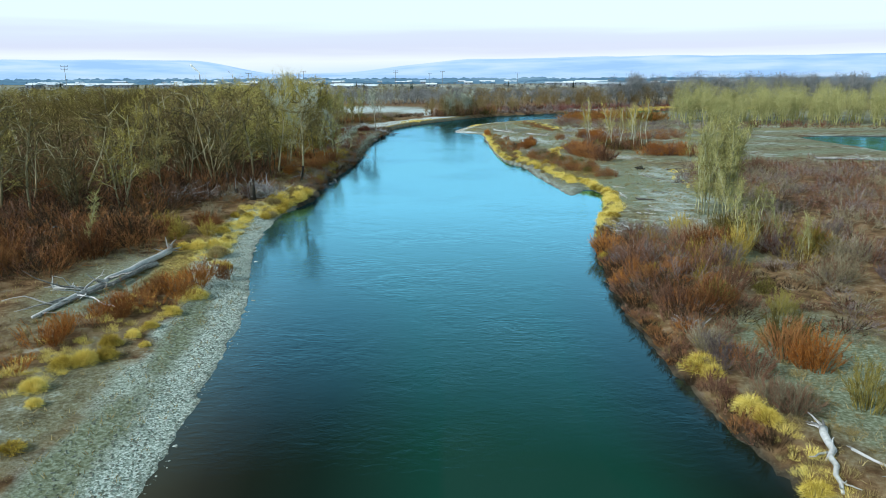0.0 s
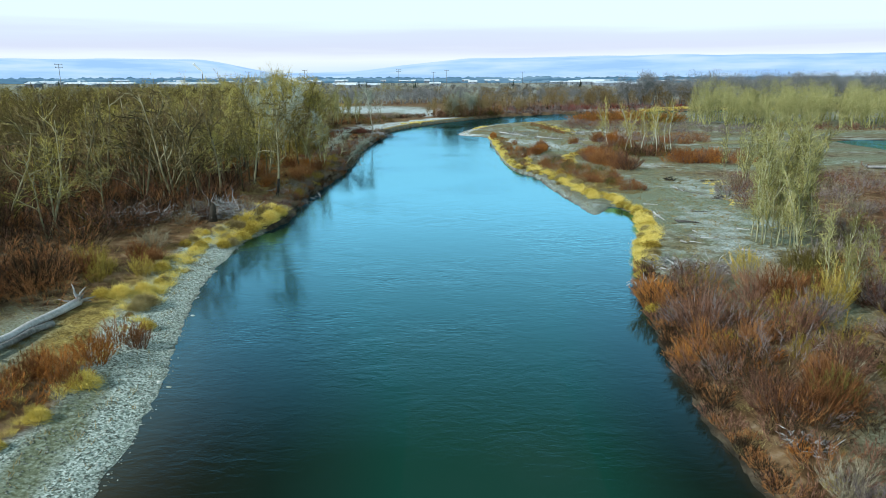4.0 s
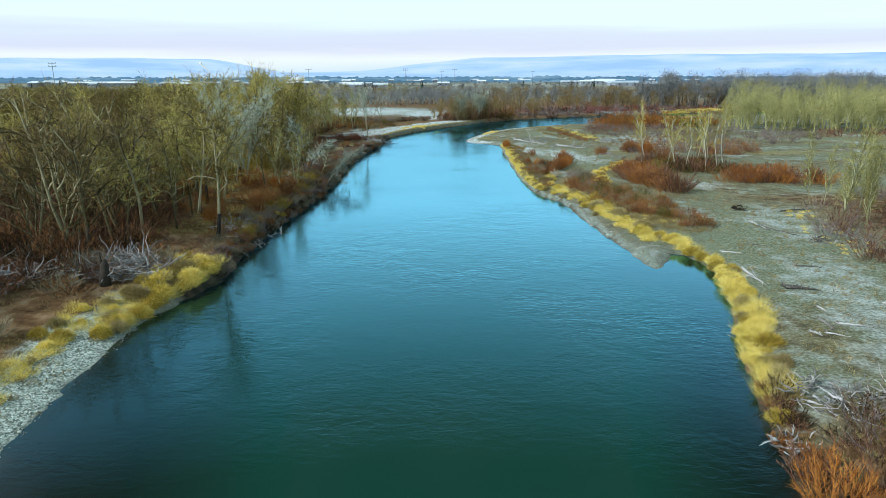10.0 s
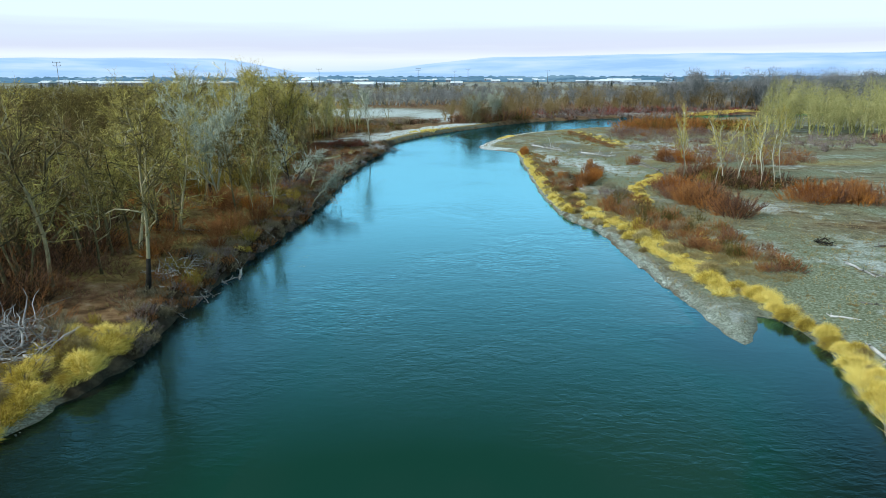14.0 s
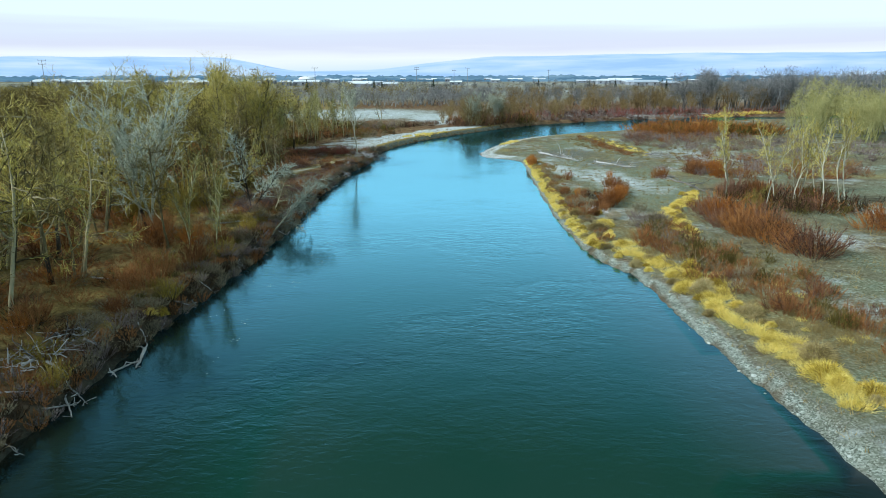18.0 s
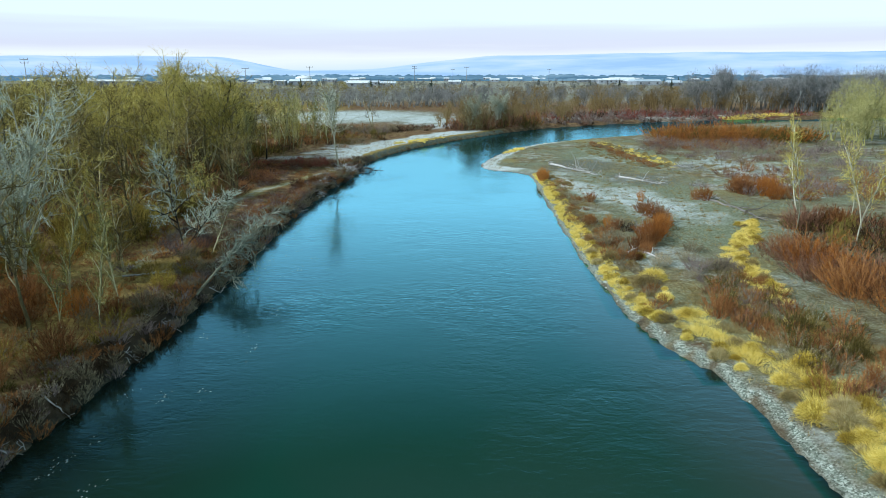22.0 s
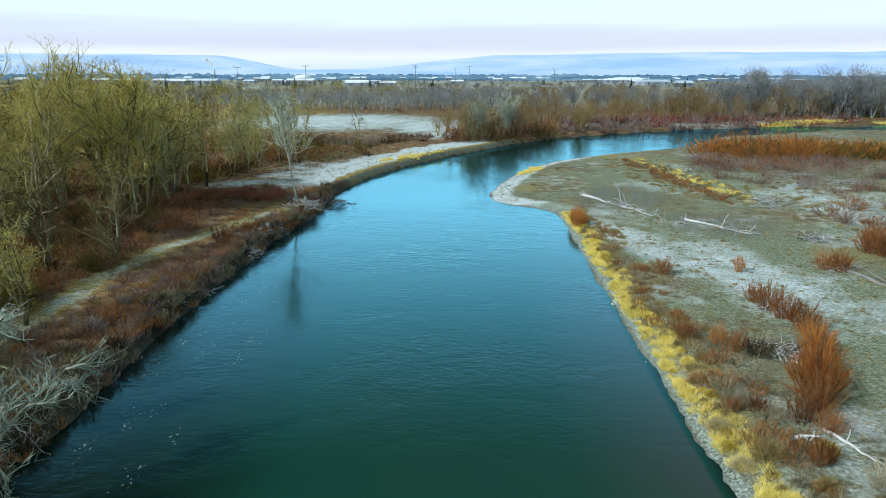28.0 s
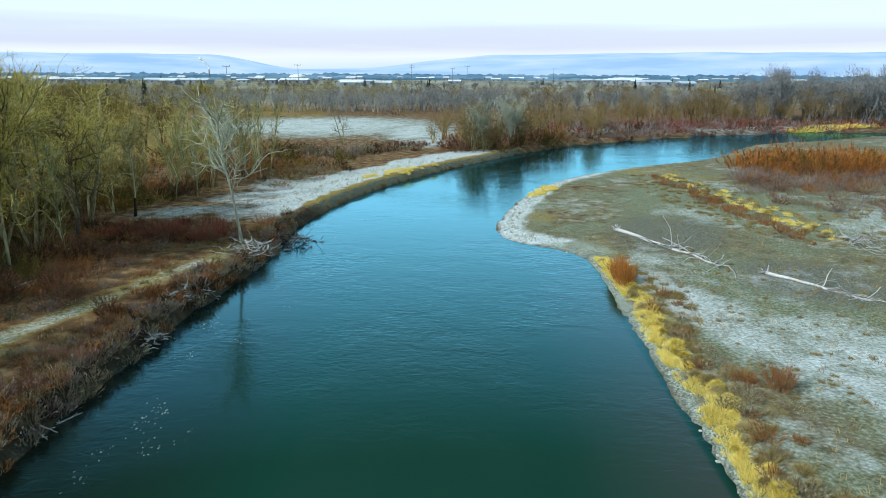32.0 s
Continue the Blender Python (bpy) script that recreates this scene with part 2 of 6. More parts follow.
def ground_material():
    m = bpy.data.materials.new("river_land")
    m.use_nodes = True
    n, l = m.node_tree.nodes, m.node_tree.links
    p = n["Principled BSDF"]
    p.inputs["Roughness"].default_value, p.inputs["Specular IOR Level"].default_value = 0.95, 0.15
    co = n.new("ShaderNodeTexCoord")

    def noise_at(scale, detail=6, rough=0.6):
        t = n.new("ShaderNodeTexNoise")
        t.inputs["Scale"].default_value, t.inputs["Detail"].default_value, t.inputs["Roughness"].default_value = scale, detail, rough
        l.new(co.outputs["Object"], t.inputs["Vector"])
        return t

    fine, mid, patchy = noise_at(5.0), noise_at(0.8), noise_at(0.4, 8, 0.7)
    pebble = n.new("ShaderNodeTexVoronoi")
    pebble.inputs["Scale"].default_value = 13.0
    l.new(co.outputs["Object"], pebble.inputs["Vector"])

    def tones(fac, stops):
        r = ramp_of(n, stops)
        l.new(fac, r.inputs["Fac"])
        return r.outputs["Color"]

    def mix(fac, a, b):
        x = n.new("ShaderNodeMix")
        x.data_type = "RGBA"
        l.new(fac, x.inputs["Factor"])
        l.new(a, x.inputs["A"])
        l.new(b, x.inputs["B"])
        return x.outputs["Result"]

    def broken(src, noise_out, gain):
        """A cover's edge, broken up by noise."""
        a = n.new("ShaderNodeMath")
        a.operation = "MULTIPLY_ADD"
        a.inputs[1].default_value, a.inputs[2].default_value = gain, -gain * 0.5
        l.new(noise_out, a.inputs[0])
        s = n.new("ShaderNodeMath")
        l.new(src, s.inputs[0])
        l.new(a.outputs[0], s.inputs[1])
        r = n.new("ShaderNodeMapRange")
        r.inputs["From Min"].default_value, r.inputs["From Max"].default_value = 0.25, 0.8
        l.new(s.outputs[0], r.inputs["Value"])
        return r.outputs["Result"]

    a1, a2 = n.new("ShaderNodeAttribute"), n.new("ShaderNodeAttribute")
    a1.attribute_name, a2.attribute_name = "cover", "cover_more"
    s1, s2 = n.new("ShaderNodeSeparateColor"), n.new("ShaderNodeSeparateColor")
    l.new(a1.outputs["Color"], s1.inputs[0])
    l.new(a2.outputs["Color"], s2.inputs[0])
    litter = tones(mid.outputs["Fac"], [(0.3, (0.04, 0.022, 0.010)), (0.46, (0.125, 0.072, 0.034)), (0.6, (0.23, 0.15, 0.082)), (0.75, (0.36, 0.295, 0.22))])
    gravel = tones(pebble.outputs["Color"], [(0.1, (0.09, 0.12, 0.10)), (0.5, (0.31, 0.385, 0.345)), (0.85, (0.60, 0.68, 0.66))])
    frost = tones(fine.outputs["Fac"], [(0.3, (0.22, 0.265, 0.265)), (0.5, (0.47, 0.55, 0.585)), (0.7, (0.76, 0.84, 0.89))])
    green = tones(fine.outputs["Fac"], [(0.3, (0.072, 0.08, 0.042)), (0.5, (0.165, 0.195, 0.13)), (0.7, (0.32, 0.38, 0.315))])
    straw = tones(fine.outputs["Fac"], [(0.3, (0.12, 0.08, 0.022)), (0.5, (0.28, 0.21, 0.06)), (0.7, (0.46, 0.37, 0.13))])
    dark = tones(pebble.outputs["Color"], [(0.1, (0.06, 0.065, 0.055)), (0.5, (0.13, 0.14, 0.115)), (0.9, (0.24, 0.26, 0.22))])
    bed = tones(pebble.outputs["Color"], [(0.1, (0.012, 0.018, 0.016)), (0.6, (0.04, 0.05, 0.042)), (0.9, (0.09, 0.11, 0.09))])
    c = litter
    c = mix(broken(s2.outputs["Red"], mid.outputs["Fac"], 0.9), c, straw)
    c = mix(broken(s1.outputs["Red"], mid.outputs["Fac"], 0.6), c, gravel)
    c = mix(broken(s1.outputs["Blue"], mid.outputs["Fac"], 0.9), c, green)
    c = mix(broken(s2.outputs["Green"], mid.outputs["Fac"], 0.7), c, dark)
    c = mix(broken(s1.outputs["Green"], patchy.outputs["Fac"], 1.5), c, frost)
    # cut-bank earth, and the shade painted under the woods
    soil_shade = tones(mid.outputs["Fac"], [(0.3, (0.014, 0.010, 0.007)), (0.5, (0.045, 0.032, 0.020)), (0.7, (0.13, 0.10, 0.068))])
    c = mix(broken(a2.outputs["Alpha"], mid.outputs["Fac"], 0.7), c, soil_shade)
    c = mix(s2.outputs["Blue"], c, bed)
    l.new(c, p.inputs["Base Color"])
    b = n.new("ShaderNodeBump")
    b.inputs["Strength"].default_value, b.inputs["Distance"].default_value = 0.7, 0.12
    l.new(fine.outputs["Fac"], b.inputs["Height"])
    l.new(b.outputs["Normal"], p.inputs["Normal"])
    return m


def water_material():
    m = bpy.data.materials.new("river_water")
    m.use_nodes = True
    n, l = m.node_tree.nodes, m.node_tree.links
    n.remove(n["Principled BSDF"])
    body, gloss, fres, blend = n.new("ShaderNodeBsdfDiffuse"), n.new("ShaderNodeBsdfGlossy"), n.new("ShaderNodeFresnel"), n.new("ShaderNodeMixShader")
    gloss.inputs["Roughness"].default_value, gloss.inputs["Color"].default_value = 0.08, (0.29, 0.71, 1.0, 1)
    fres.inputs["IOR"].default_value = 1.33
    more = n.new("ShaderNodeMapRange")
    more.inputs["From Min"].default_value, more.inputs["From Max"].default_value = 0.055, 0.33
    more.inputs["To Min"].default_value, more.inputs["To Max"].default_value = 0.004, 0.84
    l.new(fres.outputs[0], more.inputs["Value"])
    l.new(more.outputs[0], blend.inputs[0])
    l.new(body.outputs[0], blend.inputs[1])
    l.new(gloss.outputs[0], blend.inputs[2])
    l.new(blend.outputs[0], n["Material Output"].inputs["Surface"])
    # depth is a place on the tone ramp: shallows and painted reflections alike
    a = n.new("ShaderNodeAttribute")
    a.attribute_name = "depth"
    co = n.new("ShaderNodeTexCoord")
    wide = n.new("ShaderNodeTexNoise")
    wide.inputs["Scale"].default_value, wide.inputs["Detail"].default_value = 0.07, 3
    l.new(co.outputs["Object"], wide.inputs["Vector"])
    s = n.new("ShaderNodeMath")
    s.operation = "MULTIPLY_ADD"
    s.inputs[1].default_value = 0.14
    l.new(wide.outputs["Fac"], s.inputs[0])
    l.new(a.outputs["Fac"], s.inputs[2])
    part_of = n.new("ShaderNodeMath")
    part_of.operation = "MULTIPLY"
    part_of.inputs[1].default_value = 0.8
    l.new(s.outputs[0], part_of.inputs[0])
    # 0.33-0.5: dark mirrored bank put into the colour; 1.0: sand and reflected sky
    r = ramp_of(n, [(0.07, (0.042, 0.042, 0.030)), (0.20, (0.022, 0.023, 0.017)), (0.33, (0.011, 0.015, 0.010)), (0.5, (0.007, 0.017, 0.012)), (0.66, (0.008, 0.029, 0.021)),
                    (0.84, (0.007, 0.044, 0.031)), (1.0, (0.036, 0.056, 0.052))])
    l.new(part_of.outputs[0], r.inputs["Fac"])
    l.new(r.outputs["Color"], body.inputs["Color"])
    # ripples running across the stream, and broad swirls
    heights = []
    for scale, stretch, gain in ((1.9, (0.7, 1.3, 1), 0.5), (0.35, (0.9, 1.1, 1), 1.0), (6.0, (0.8, 1.2, 1), 0.09)):
        mp = n.new("ShaderNodeMapping")
        mp.inputs["Scale"].default_value = stretch
        t = n.new("ShaderNodeTexNoise")
        t.inputs["Scale"].default_value, t.inputs["Detail"].default_value, t.inputs["Distortion"].default_value = scale, 3, 0.6
        l.new(co.outputs["Object"], mp.inputs["Vector"])
        l.new(mp.outputs["Vector"], t.inputs["Vector"])
        g = n.new("ShaderNodeMath")
        g.operation = "MULTIPLY"
        g.inputs[1].default_value = gain
        l.new(t.outputs["Fac"], g.inputs[0])
        heights.append(g)
    s1, s2 = n.new("ShaderNodeMath"), n.new("ShaderNodeMath")
    l.new(heights[0].outputs[0], s1.inputs[0])
    l.new(heights[1].outputs[0], s1.inputs[1])
    l.new(s1.outputs[0], s2.inputs[0])
    l.new(heights[2].outputs[0], s2.inputs[1])
    b = n.new("ShaderNodeBump")
    b.inputs["Distance"].default_value = 0.042
    calm = n.new("ShaderNodeMapRange")
    calm.inputs["From Min"].default_value, calm.inputs["From Max"].default_value = 0.40, 0.64
    calm.inputs["To Min"].default_value, calm.inputs["To Max"].default_value = 0.2, 1.15
    l.new(wide.outputs["Fac"], calm.inputs["Value"])
    l.new(calm.outputs[0], b.inputs["Strength"])
    l.new(s2.outputs[0], b.inputs["Height"])
    l.new(b.outputs["Normal"], gloss.inputs["Normal"])
    l.new(b.outputs["Normal"], fres.inputs["Normal"])
    return m


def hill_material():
    """Far hills as a plain backdrop: cold haze is put into their pale blue glow."""
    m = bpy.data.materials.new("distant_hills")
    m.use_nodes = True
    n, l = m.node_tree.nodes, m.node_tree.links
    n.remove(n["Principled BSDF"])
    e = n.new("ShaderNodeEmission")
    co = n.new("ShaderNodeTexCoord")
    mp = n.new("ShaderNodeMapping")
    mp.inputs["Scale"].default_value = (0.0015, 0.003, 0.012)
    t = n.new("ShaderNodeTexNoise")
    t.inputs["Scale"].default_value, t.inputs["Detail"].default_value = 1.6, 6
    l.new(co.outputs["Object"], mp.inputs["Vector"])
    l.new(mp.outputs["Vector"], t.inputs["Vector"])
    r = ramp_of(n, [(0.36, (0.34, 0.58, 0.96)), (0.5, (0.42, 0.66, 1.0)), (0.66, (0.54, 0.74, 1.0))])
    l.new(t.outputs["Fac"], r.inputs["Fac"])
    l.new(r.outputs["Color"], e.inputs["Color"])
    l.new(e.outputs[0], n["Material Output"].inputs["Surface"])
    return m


GROUND, WATER, HILL = ground_material(), water_material(), hill_material()


# ---- mesh helpers ----
def mesh_of(name, verts, faces, mat, smooth=False):
    """A mesh from an array of corners and an array (or arrays) of faces, all with the same number of corners."""
    me = bpy.data.meshes.new(name)
    faces = np.asarray(faces, dtype=np.int32)
    k = faces.shape[1]
    me.vertices.add(len(verts))
    me.vertices.foreach_set("co", np.asarray(verts, dtype=np.float32).ravel())
    me.loops.add(faces.size)
    me.loops.foreach_set("vertex_index", faces.ravel())
    me.polygons.add(len(faces))
    me.polygons.foreach_set("loop_start", np.arange(0, faces.size, k, dtype=np.int32))
    me.polygons.foreach_set("use_smooth", np.full(len(faces), smooth, dtype=bool))
    me.update(calc_edges=True)
    me.materials.append(mat)
    return me


def tubes(segs, k):
    """Tapered k-sided pieces; segs: rows of x0 y0 z0 x1 y1 z1 r0 r1."""
    s = np.asarray(segs, dtype=float)
    a, b = s[:, :3], s[:, 3:6]
    d = b - a
    d /= np.maximum(np.linalg.norm(d, axis=1, keepdims=True), 1e-6)
    ref = np.where(np.abs(d[:, 2:3]) > 0.9, np.array([[1.0, 0, 0]]), np.array([[0, 0, 1.0]]))
    u = np.cross(d, ref)
    u /= np.linalg.norm(u, axis=1, keepdims=True)
    v = np.cross(d, u)
    ang = np.arange(k) * 2 * np.pi / k
    ring = u[:, None, :] * np.cos(ang)[None, :, None] + v[:, None, :] * np.sin(ang)[None, :, None]
    lo = a[:, None, :] + ring * s[:, 6][:, None, None]
    hi = b[:, None, :] + ring * s[:, 7][:, None, None]
    verts = np.concatenate([lo, hi], axis=1).reshape(-1, 3)
    j = np.arange(k)
    quad = np.stack([j, (j + 1) % k, (j + 1) % k + k, j + k], axis=1)
    faces = (quad[None] + (np.arange(len(s)) * 2 * k)[:, None, None]).reshape(-1, 4)
    return verts, faces


def spikes(segs):
    """Three-sided points for twigs and blades; rows as for tubes."""
    s = np.asarray(segs, dtype=float)
    a, b = s[:, :3], s[:, 3:6]
    d = b - a
    d /= np.maximum(np.linalg.norm(d, axis=1, keepdims=True), 1e-6)
    ref = np.where(np.abs(d[:, 2:3]) > 0.9, np.array([[1.0, 0, 0]]), np.array([[0, 0, 1.0]]))
    u = np.cross(d, ref)
    u /= np.linalg.norm(u, axis=1, keepdims=True)
    v = np.cross(d, u)
    ang = np.arange(3) * 2 * np.pi / 3
    ring = u[:, None, :] * np.cos(ang)[None, :, None] + v[:, None, :] * np.sin(ang)[None, :, None]
    verts = np.concatenate([a[:, None, :] + ring * s[:, 6][:, None, None], b[:, None, :]], axis=1).reshape(-1, 3)
    faces = (np.array([(0, 1, 3), (1, 2, 3), (2, 0, 3)])[None] + (np.arange(len(s)) * 4)[:, None, None]).reshape(-1, 3)
    return verts, faces


def slivers(segs):
    """The thinnest twigs and blades: one narrow triangle each, turned at random; rows as for tubes."""
    s = np.asarray(segs, dtype=float)
    a, b = s[:, :3], s[:, 3:6]
    d = b - a
    side = np.cross(d, np.random.default_rng(5).normal(0, 1, d.shape))
    side *= (s[:, 6] / np.maximum(np.linalg.norm(side, axis=1), 1e-6))[:, None]
    verts = np.stack([a - side, a + side, b], axis=1).reshape(-1, 3)
    return verts, np.arange(len(verts)).reshape(-1, 3)


def sliver_mesh(name, segs, fine, mat):
    """Stems with three sides and twigs of one triangle, in one mesh."""
    v1, f1 = tubes(segs, 3) if len(segs) else (np.zeros((0, 3)), np.zeros((0, 4), dtype=int))
    v2, f2 = slivers(fine)
    f1 = np.concatenate([f1[:, [0, 1, 2]], f1[:, [0, 2, 3]]])
    return mesh_of(name, np.concatenate([v1, v2]), np.concatenate([f1, f2 + len(v1)]), mat)


def twig_mesh(name, segs, fine, mat):
    """Three-sided pieces and pointed twigs in one mesh, all of triangles."""
    v1, f1 = tubes(segs, 3) if len(segs) else (np.zeros((0, 3)), np.zeros((0, 4), dtype=int))
    v2, f2 = spikes(fine)
    f1 = np.concatenate([f1[:, [0, 1, 2]], f1[:, [0, 2, 3]]])
    return mesh_of(name, np.concatenate([v1, v2]), np.concatenate([f1, f2 + len(v1)]), mat)


def pipe_mesh(name, runs, k, mat):
    """Closed tapering pipes, each one connected skin; runs: pairs of points and radii."""
    verts, faces, at = [], [], 0
    for pts, radii in runs:
        p = np.array(pts, dtype=float)
        d = np.gradient(p, axis=0)
        d /= np.linalg.norm(d, axis=1, keepdims=True)
        ref = np.array([1.0, 0, 0]) if abs(d[:, 2]).mean() > 0.7 else np.array([0, 0, 1.0])
        u = np.cross(d, ref)
        u /= np.linalg.norm(u, axis=1, keepdims=True)
        v = np.cross(d, u)
        ang = np.arange(k) * 2 * np.pi / k
        ring = p[:, None, :] + (u[:, None, :] * np.cos(ang)[None, :, None] + v[:, None, :] * np.sin(ang)[None, :, None]) * np.array(radii)[:, None, None]
        n = len(p)
        verts += [ring.reshape(-1, 3), p[[0, -1]]]
        j = np.arange(k)
        for i in range(n - 1):
            q0, q1, q2, q3 = at + i * k + j, at + i * k + (j + 1) % k, at + (i + 1) * k + (j + 1) % k, at + (i + 1) * k + j
            faces += [np.stack([q0, q1, q2], 1), np.stack([q0, q2, q3], 1)]
        lo, hi = at + n * k, at + n * k + 1
        faces += [np.stack([at + (j + 1) % k, at + j, np.full(k, lo)], 1), np.stack([at + (n - 1) * k + j, at + (n - 1) * k + (j + 1) % k, np.full(k, hi)], 1)]
        at += n * k + 2
    return mesh_of(name, np.concatenate(verts), np.concatenate(faces), mat, True)


def tube_mesh(name, segs, k, mat, smooth=False):
    v, f = tubes(segs, k)
    return mesh_of(name, v, f, mat, smooth)


def part(name, me, parent, label=""):
    ob = new(name, me)
    ob.parent = parent
    if label:
        tagged(ob, label)
    return ob


def bm_mesh(name, bm, mat, smooth=False):
    me = bpy.data.meshes.new(name)
    bm.to_mesh(me)
    bm.free()
    me.materials.append(mat)
    if smooth:
        me.polygons.foreach_set("use_smooth", np.full(len(me.polygons), True, dtype=bool))
    return me


def path_segs(pts, radii):
    return [(*pts[i], *pts[i + 1], radii[i], radii[i + 1]) for i in range(len(pts) - 1)]


# ---- the lie of the land ----
LEFT_BANK = [(-14, -60), (-12, 8), (-12, 25), (-13, 36), (-14, 46), (-16, 54), (-18, 63), (-19, 72), (-19, 80), (-17.3, 88), (-18, 100), (-17.5, 112),
             (-16.8, 130), (-17.5, 150), (-18, 165), (-17.5, 180), (-16.4, 193), (-17.0, 204), (-14.8, 220), (-11.2, 232), (-4.4, 248), (4, 263), (16, 282),
             (31, 298), (67, 321), (120, 337), (210, 352), (420, 370)]
RIGHT_BANK = [(14, -60), (14.5, 8), (14, 22), (13, 30), (12.5, 40), (13, 50), (14.5, 62), (17, 73), (20, 83), (22, 93), (20.6, 97.5), (17.6, 92.3), (16.5, 101),
              (15.2, 112), (14.6, 122), (12.1, 129.5), (11.1, 145), (11.0, 175), (11.2, 192), (9.6, 198), (4.6, 202), (3.7, 206), (4.5, 212), (8, 225.5), (13.5, 238),
              (26, 252), (46, 268), (62, 291), (86, 309), (119, 323), (210, 338), (420, 356)]


def rounded(pts, steps=5):
    """A smooth line through the given corners."""
    p = np.array([pts[0], *pts, pts[-1]], dtype=float)
    out = []
    for i in range(1, len(p) - 2):
        for s in np.arange(steps) / steps:
            a, b, c, d = p[i - 1], p[i], p[i + 1], p[i + 2]
            out.append(0.5 * (2 * b + (c - a) * s + (2 * a - 5 * b + 4 * c - d) * s * s + (3 * b - a - 3 * c + d) * s ** 3))
    out.append(p[-2])
    return np.array(out)


LB, RB = rounded(LEFT_BANK), rounded(RIGHT_BANK)


def line_distance(x, y, line):
    best = np.full(x.shape, 1e9)
    for (ax, ay), (bx, by) in zip(line[:-1], line[1:]):
        dx, dy = bx - ax, by - ay
        s = np.clip(((x - ax) * dx + (y - ay) * dy) / max(dx * dx + dy * dy, 1e-9), 0, 1)
        best = np.minimum(best, (x - ax - s * dx) ** 2 + (y - ay - s * dy) ** 2)
    return np.sqrt(best)


def inside(x, y, ring):
    odd = np.zeros(x.shape, dtype=bool)
    for (ax, ay), (bx, by) in zip(ring, np.roll(ring, -1, axis=0)):
        if ay != by:
            odd ^= ((ay > y) != (by > y)) & (x < (bx - ax) * (y - ay) / (by - ay) + ax)
    return odd


RIVER = np.concatenate([LB, RB[::-1]])


def wave(x, y, size, seed):
    """Cheap smooth unevenness between about -1 and 1."""
    out = 0
    for i in range(4):
        a = seed * 1.7 + i * 2.4
        f = 2 * np.pi / size * (1 + 0.45 * i)
        out = out + np.sin(f * (x * np.cos(a) + y * np.sin(a)) + seed * 3.1 + i * 1.9) / (1 + 0.5 * i)
    return out / 2.2


def ellipse(x, y, cx, cy, rx, ry, turn=0.0):
    """1 at the middle, 0.5 at the rim, falling to 0."""
    c, s = math.cos(radians(turn)), math.sin(radians(turn))
    u, v = (x - cx) * c + (y - cy) * s, -(x - cx) * s + (y - cy) * c
    d = np.sqrt((u / rx) ** 2 + (v / ry) ** 2)
    return np.clip(1.5 - d, 0, 1)


SIDE_POOL = (116, 160, 20, 30, 30)


def land(x, y):
    """Signed way to the water (positive on land), nearness to each bank, and the height."""
    x, y = np.asarray(x, dtype=float), np.asarray(y, dtype=float)
    dl, dr = line_distance(x, y, LB), line_distance(x, y, RB)
    d = np.minimum(dl, dr) + 0.35 * wave(x, y, 3.1, 2) * (np.minimum(dl, dr) < 30)
    d = np.where(inside(x, y, RIVER), -np.abs(d), np.abs(d))
    pool = (0.5 - ellipse(x, y, *SIDE_POOL)) * 26
    d = np.minimum(d, pool)
    left = dl < dr
    bar = np.clip((86 - y) / 8, 0, 1) * left
    spit = np.clip(1 - np.hypot((x - 12) / 14, (y - 215) / 26), 0, 1) * ~left
    slow = np.clip(bar + spit, 0, 1)
    rise = np.where(left, 1.05, 0.62)
    width = np.where(left, 0.3, 1.0) + 4.5 * slow
    z = rise * (1 - np.exp(-np.maximum(d, 0) / width))
    far = np.clip((d - 2) / 6, 0, 1)
    z = z + far * (0.14 * wave(x, y, 17, 5) + 0.015 * wave(x, y, 4.1, 9))
    z = np.where(d < 0, np.maximum(-2.2, d * np.where(slow > 0.3, 0.12, 0.45)), z + 0.01)
    return d, dl, dr, z



def steps_out(lo, hi, fine, reach, grow=1.22):
    mid = np.arange(lo, hi + fine * 0.5, fine)
    out, s = [], fine
    while sum(out) < reach:
        s *= grow
        out.append(s)
    tail = np.cumsum(out)
    return np.concatenate([(lo - tail)[::-1], mid, mid[-1] + tail])


GX = steps_out(-44, 44, 0.7, 4400)
GY = steps_out(14, 275, 0.75, 4300)
GY = GY[GY > -700]
gx, gy = np.meshgrid(GX, GY)
gd, gdl, gdr, gz = land(gx, gy)


def spot(x, y):
    """Way to the water and height at places, read off the ground's own grid."""
    x, y = np.atleast_1d(np.asarray(x, dtype=float)), np.atleast_1d(np.asarray(y, dtype=float))
    i, j = np.clip(np.searchsorted(GX, x) - 1, 0, len(GX) - 2), np.clip(np.searchsorted(GY, y) - 1, 0, len(GY) - 2)
    u, v = (x - GX[i]) / (GX[i + 1] - GX[i]), (y - GY[j]) / (GY[j + 1] - GY[j])
    return [(g[j, i] * (1 - u) + g[j, i + 1] * u) * (1 - v) + (g[j + 1, i] * (1 - u) + g[j + 1, i + 1] * u) * v for g in (gd, gz)]


def ground_z(x, y):
    return spot(x, y)[1][0]


COVER = np.zeros((*gx.shape, 4))
MORE = np.zeros((*gx.shape, 4))
COVER[..., 3] = 1


def cover(layer, channel, cx, cy, rx, ry, turn=0.0, amount=1.0):
    layer[..., channel] = np.maximum(layer[..., channel], amount * ellipse(gx, gy, cx, cy, rx, ry, turn))


on_left, dry = gdl < gdr, gd > 0
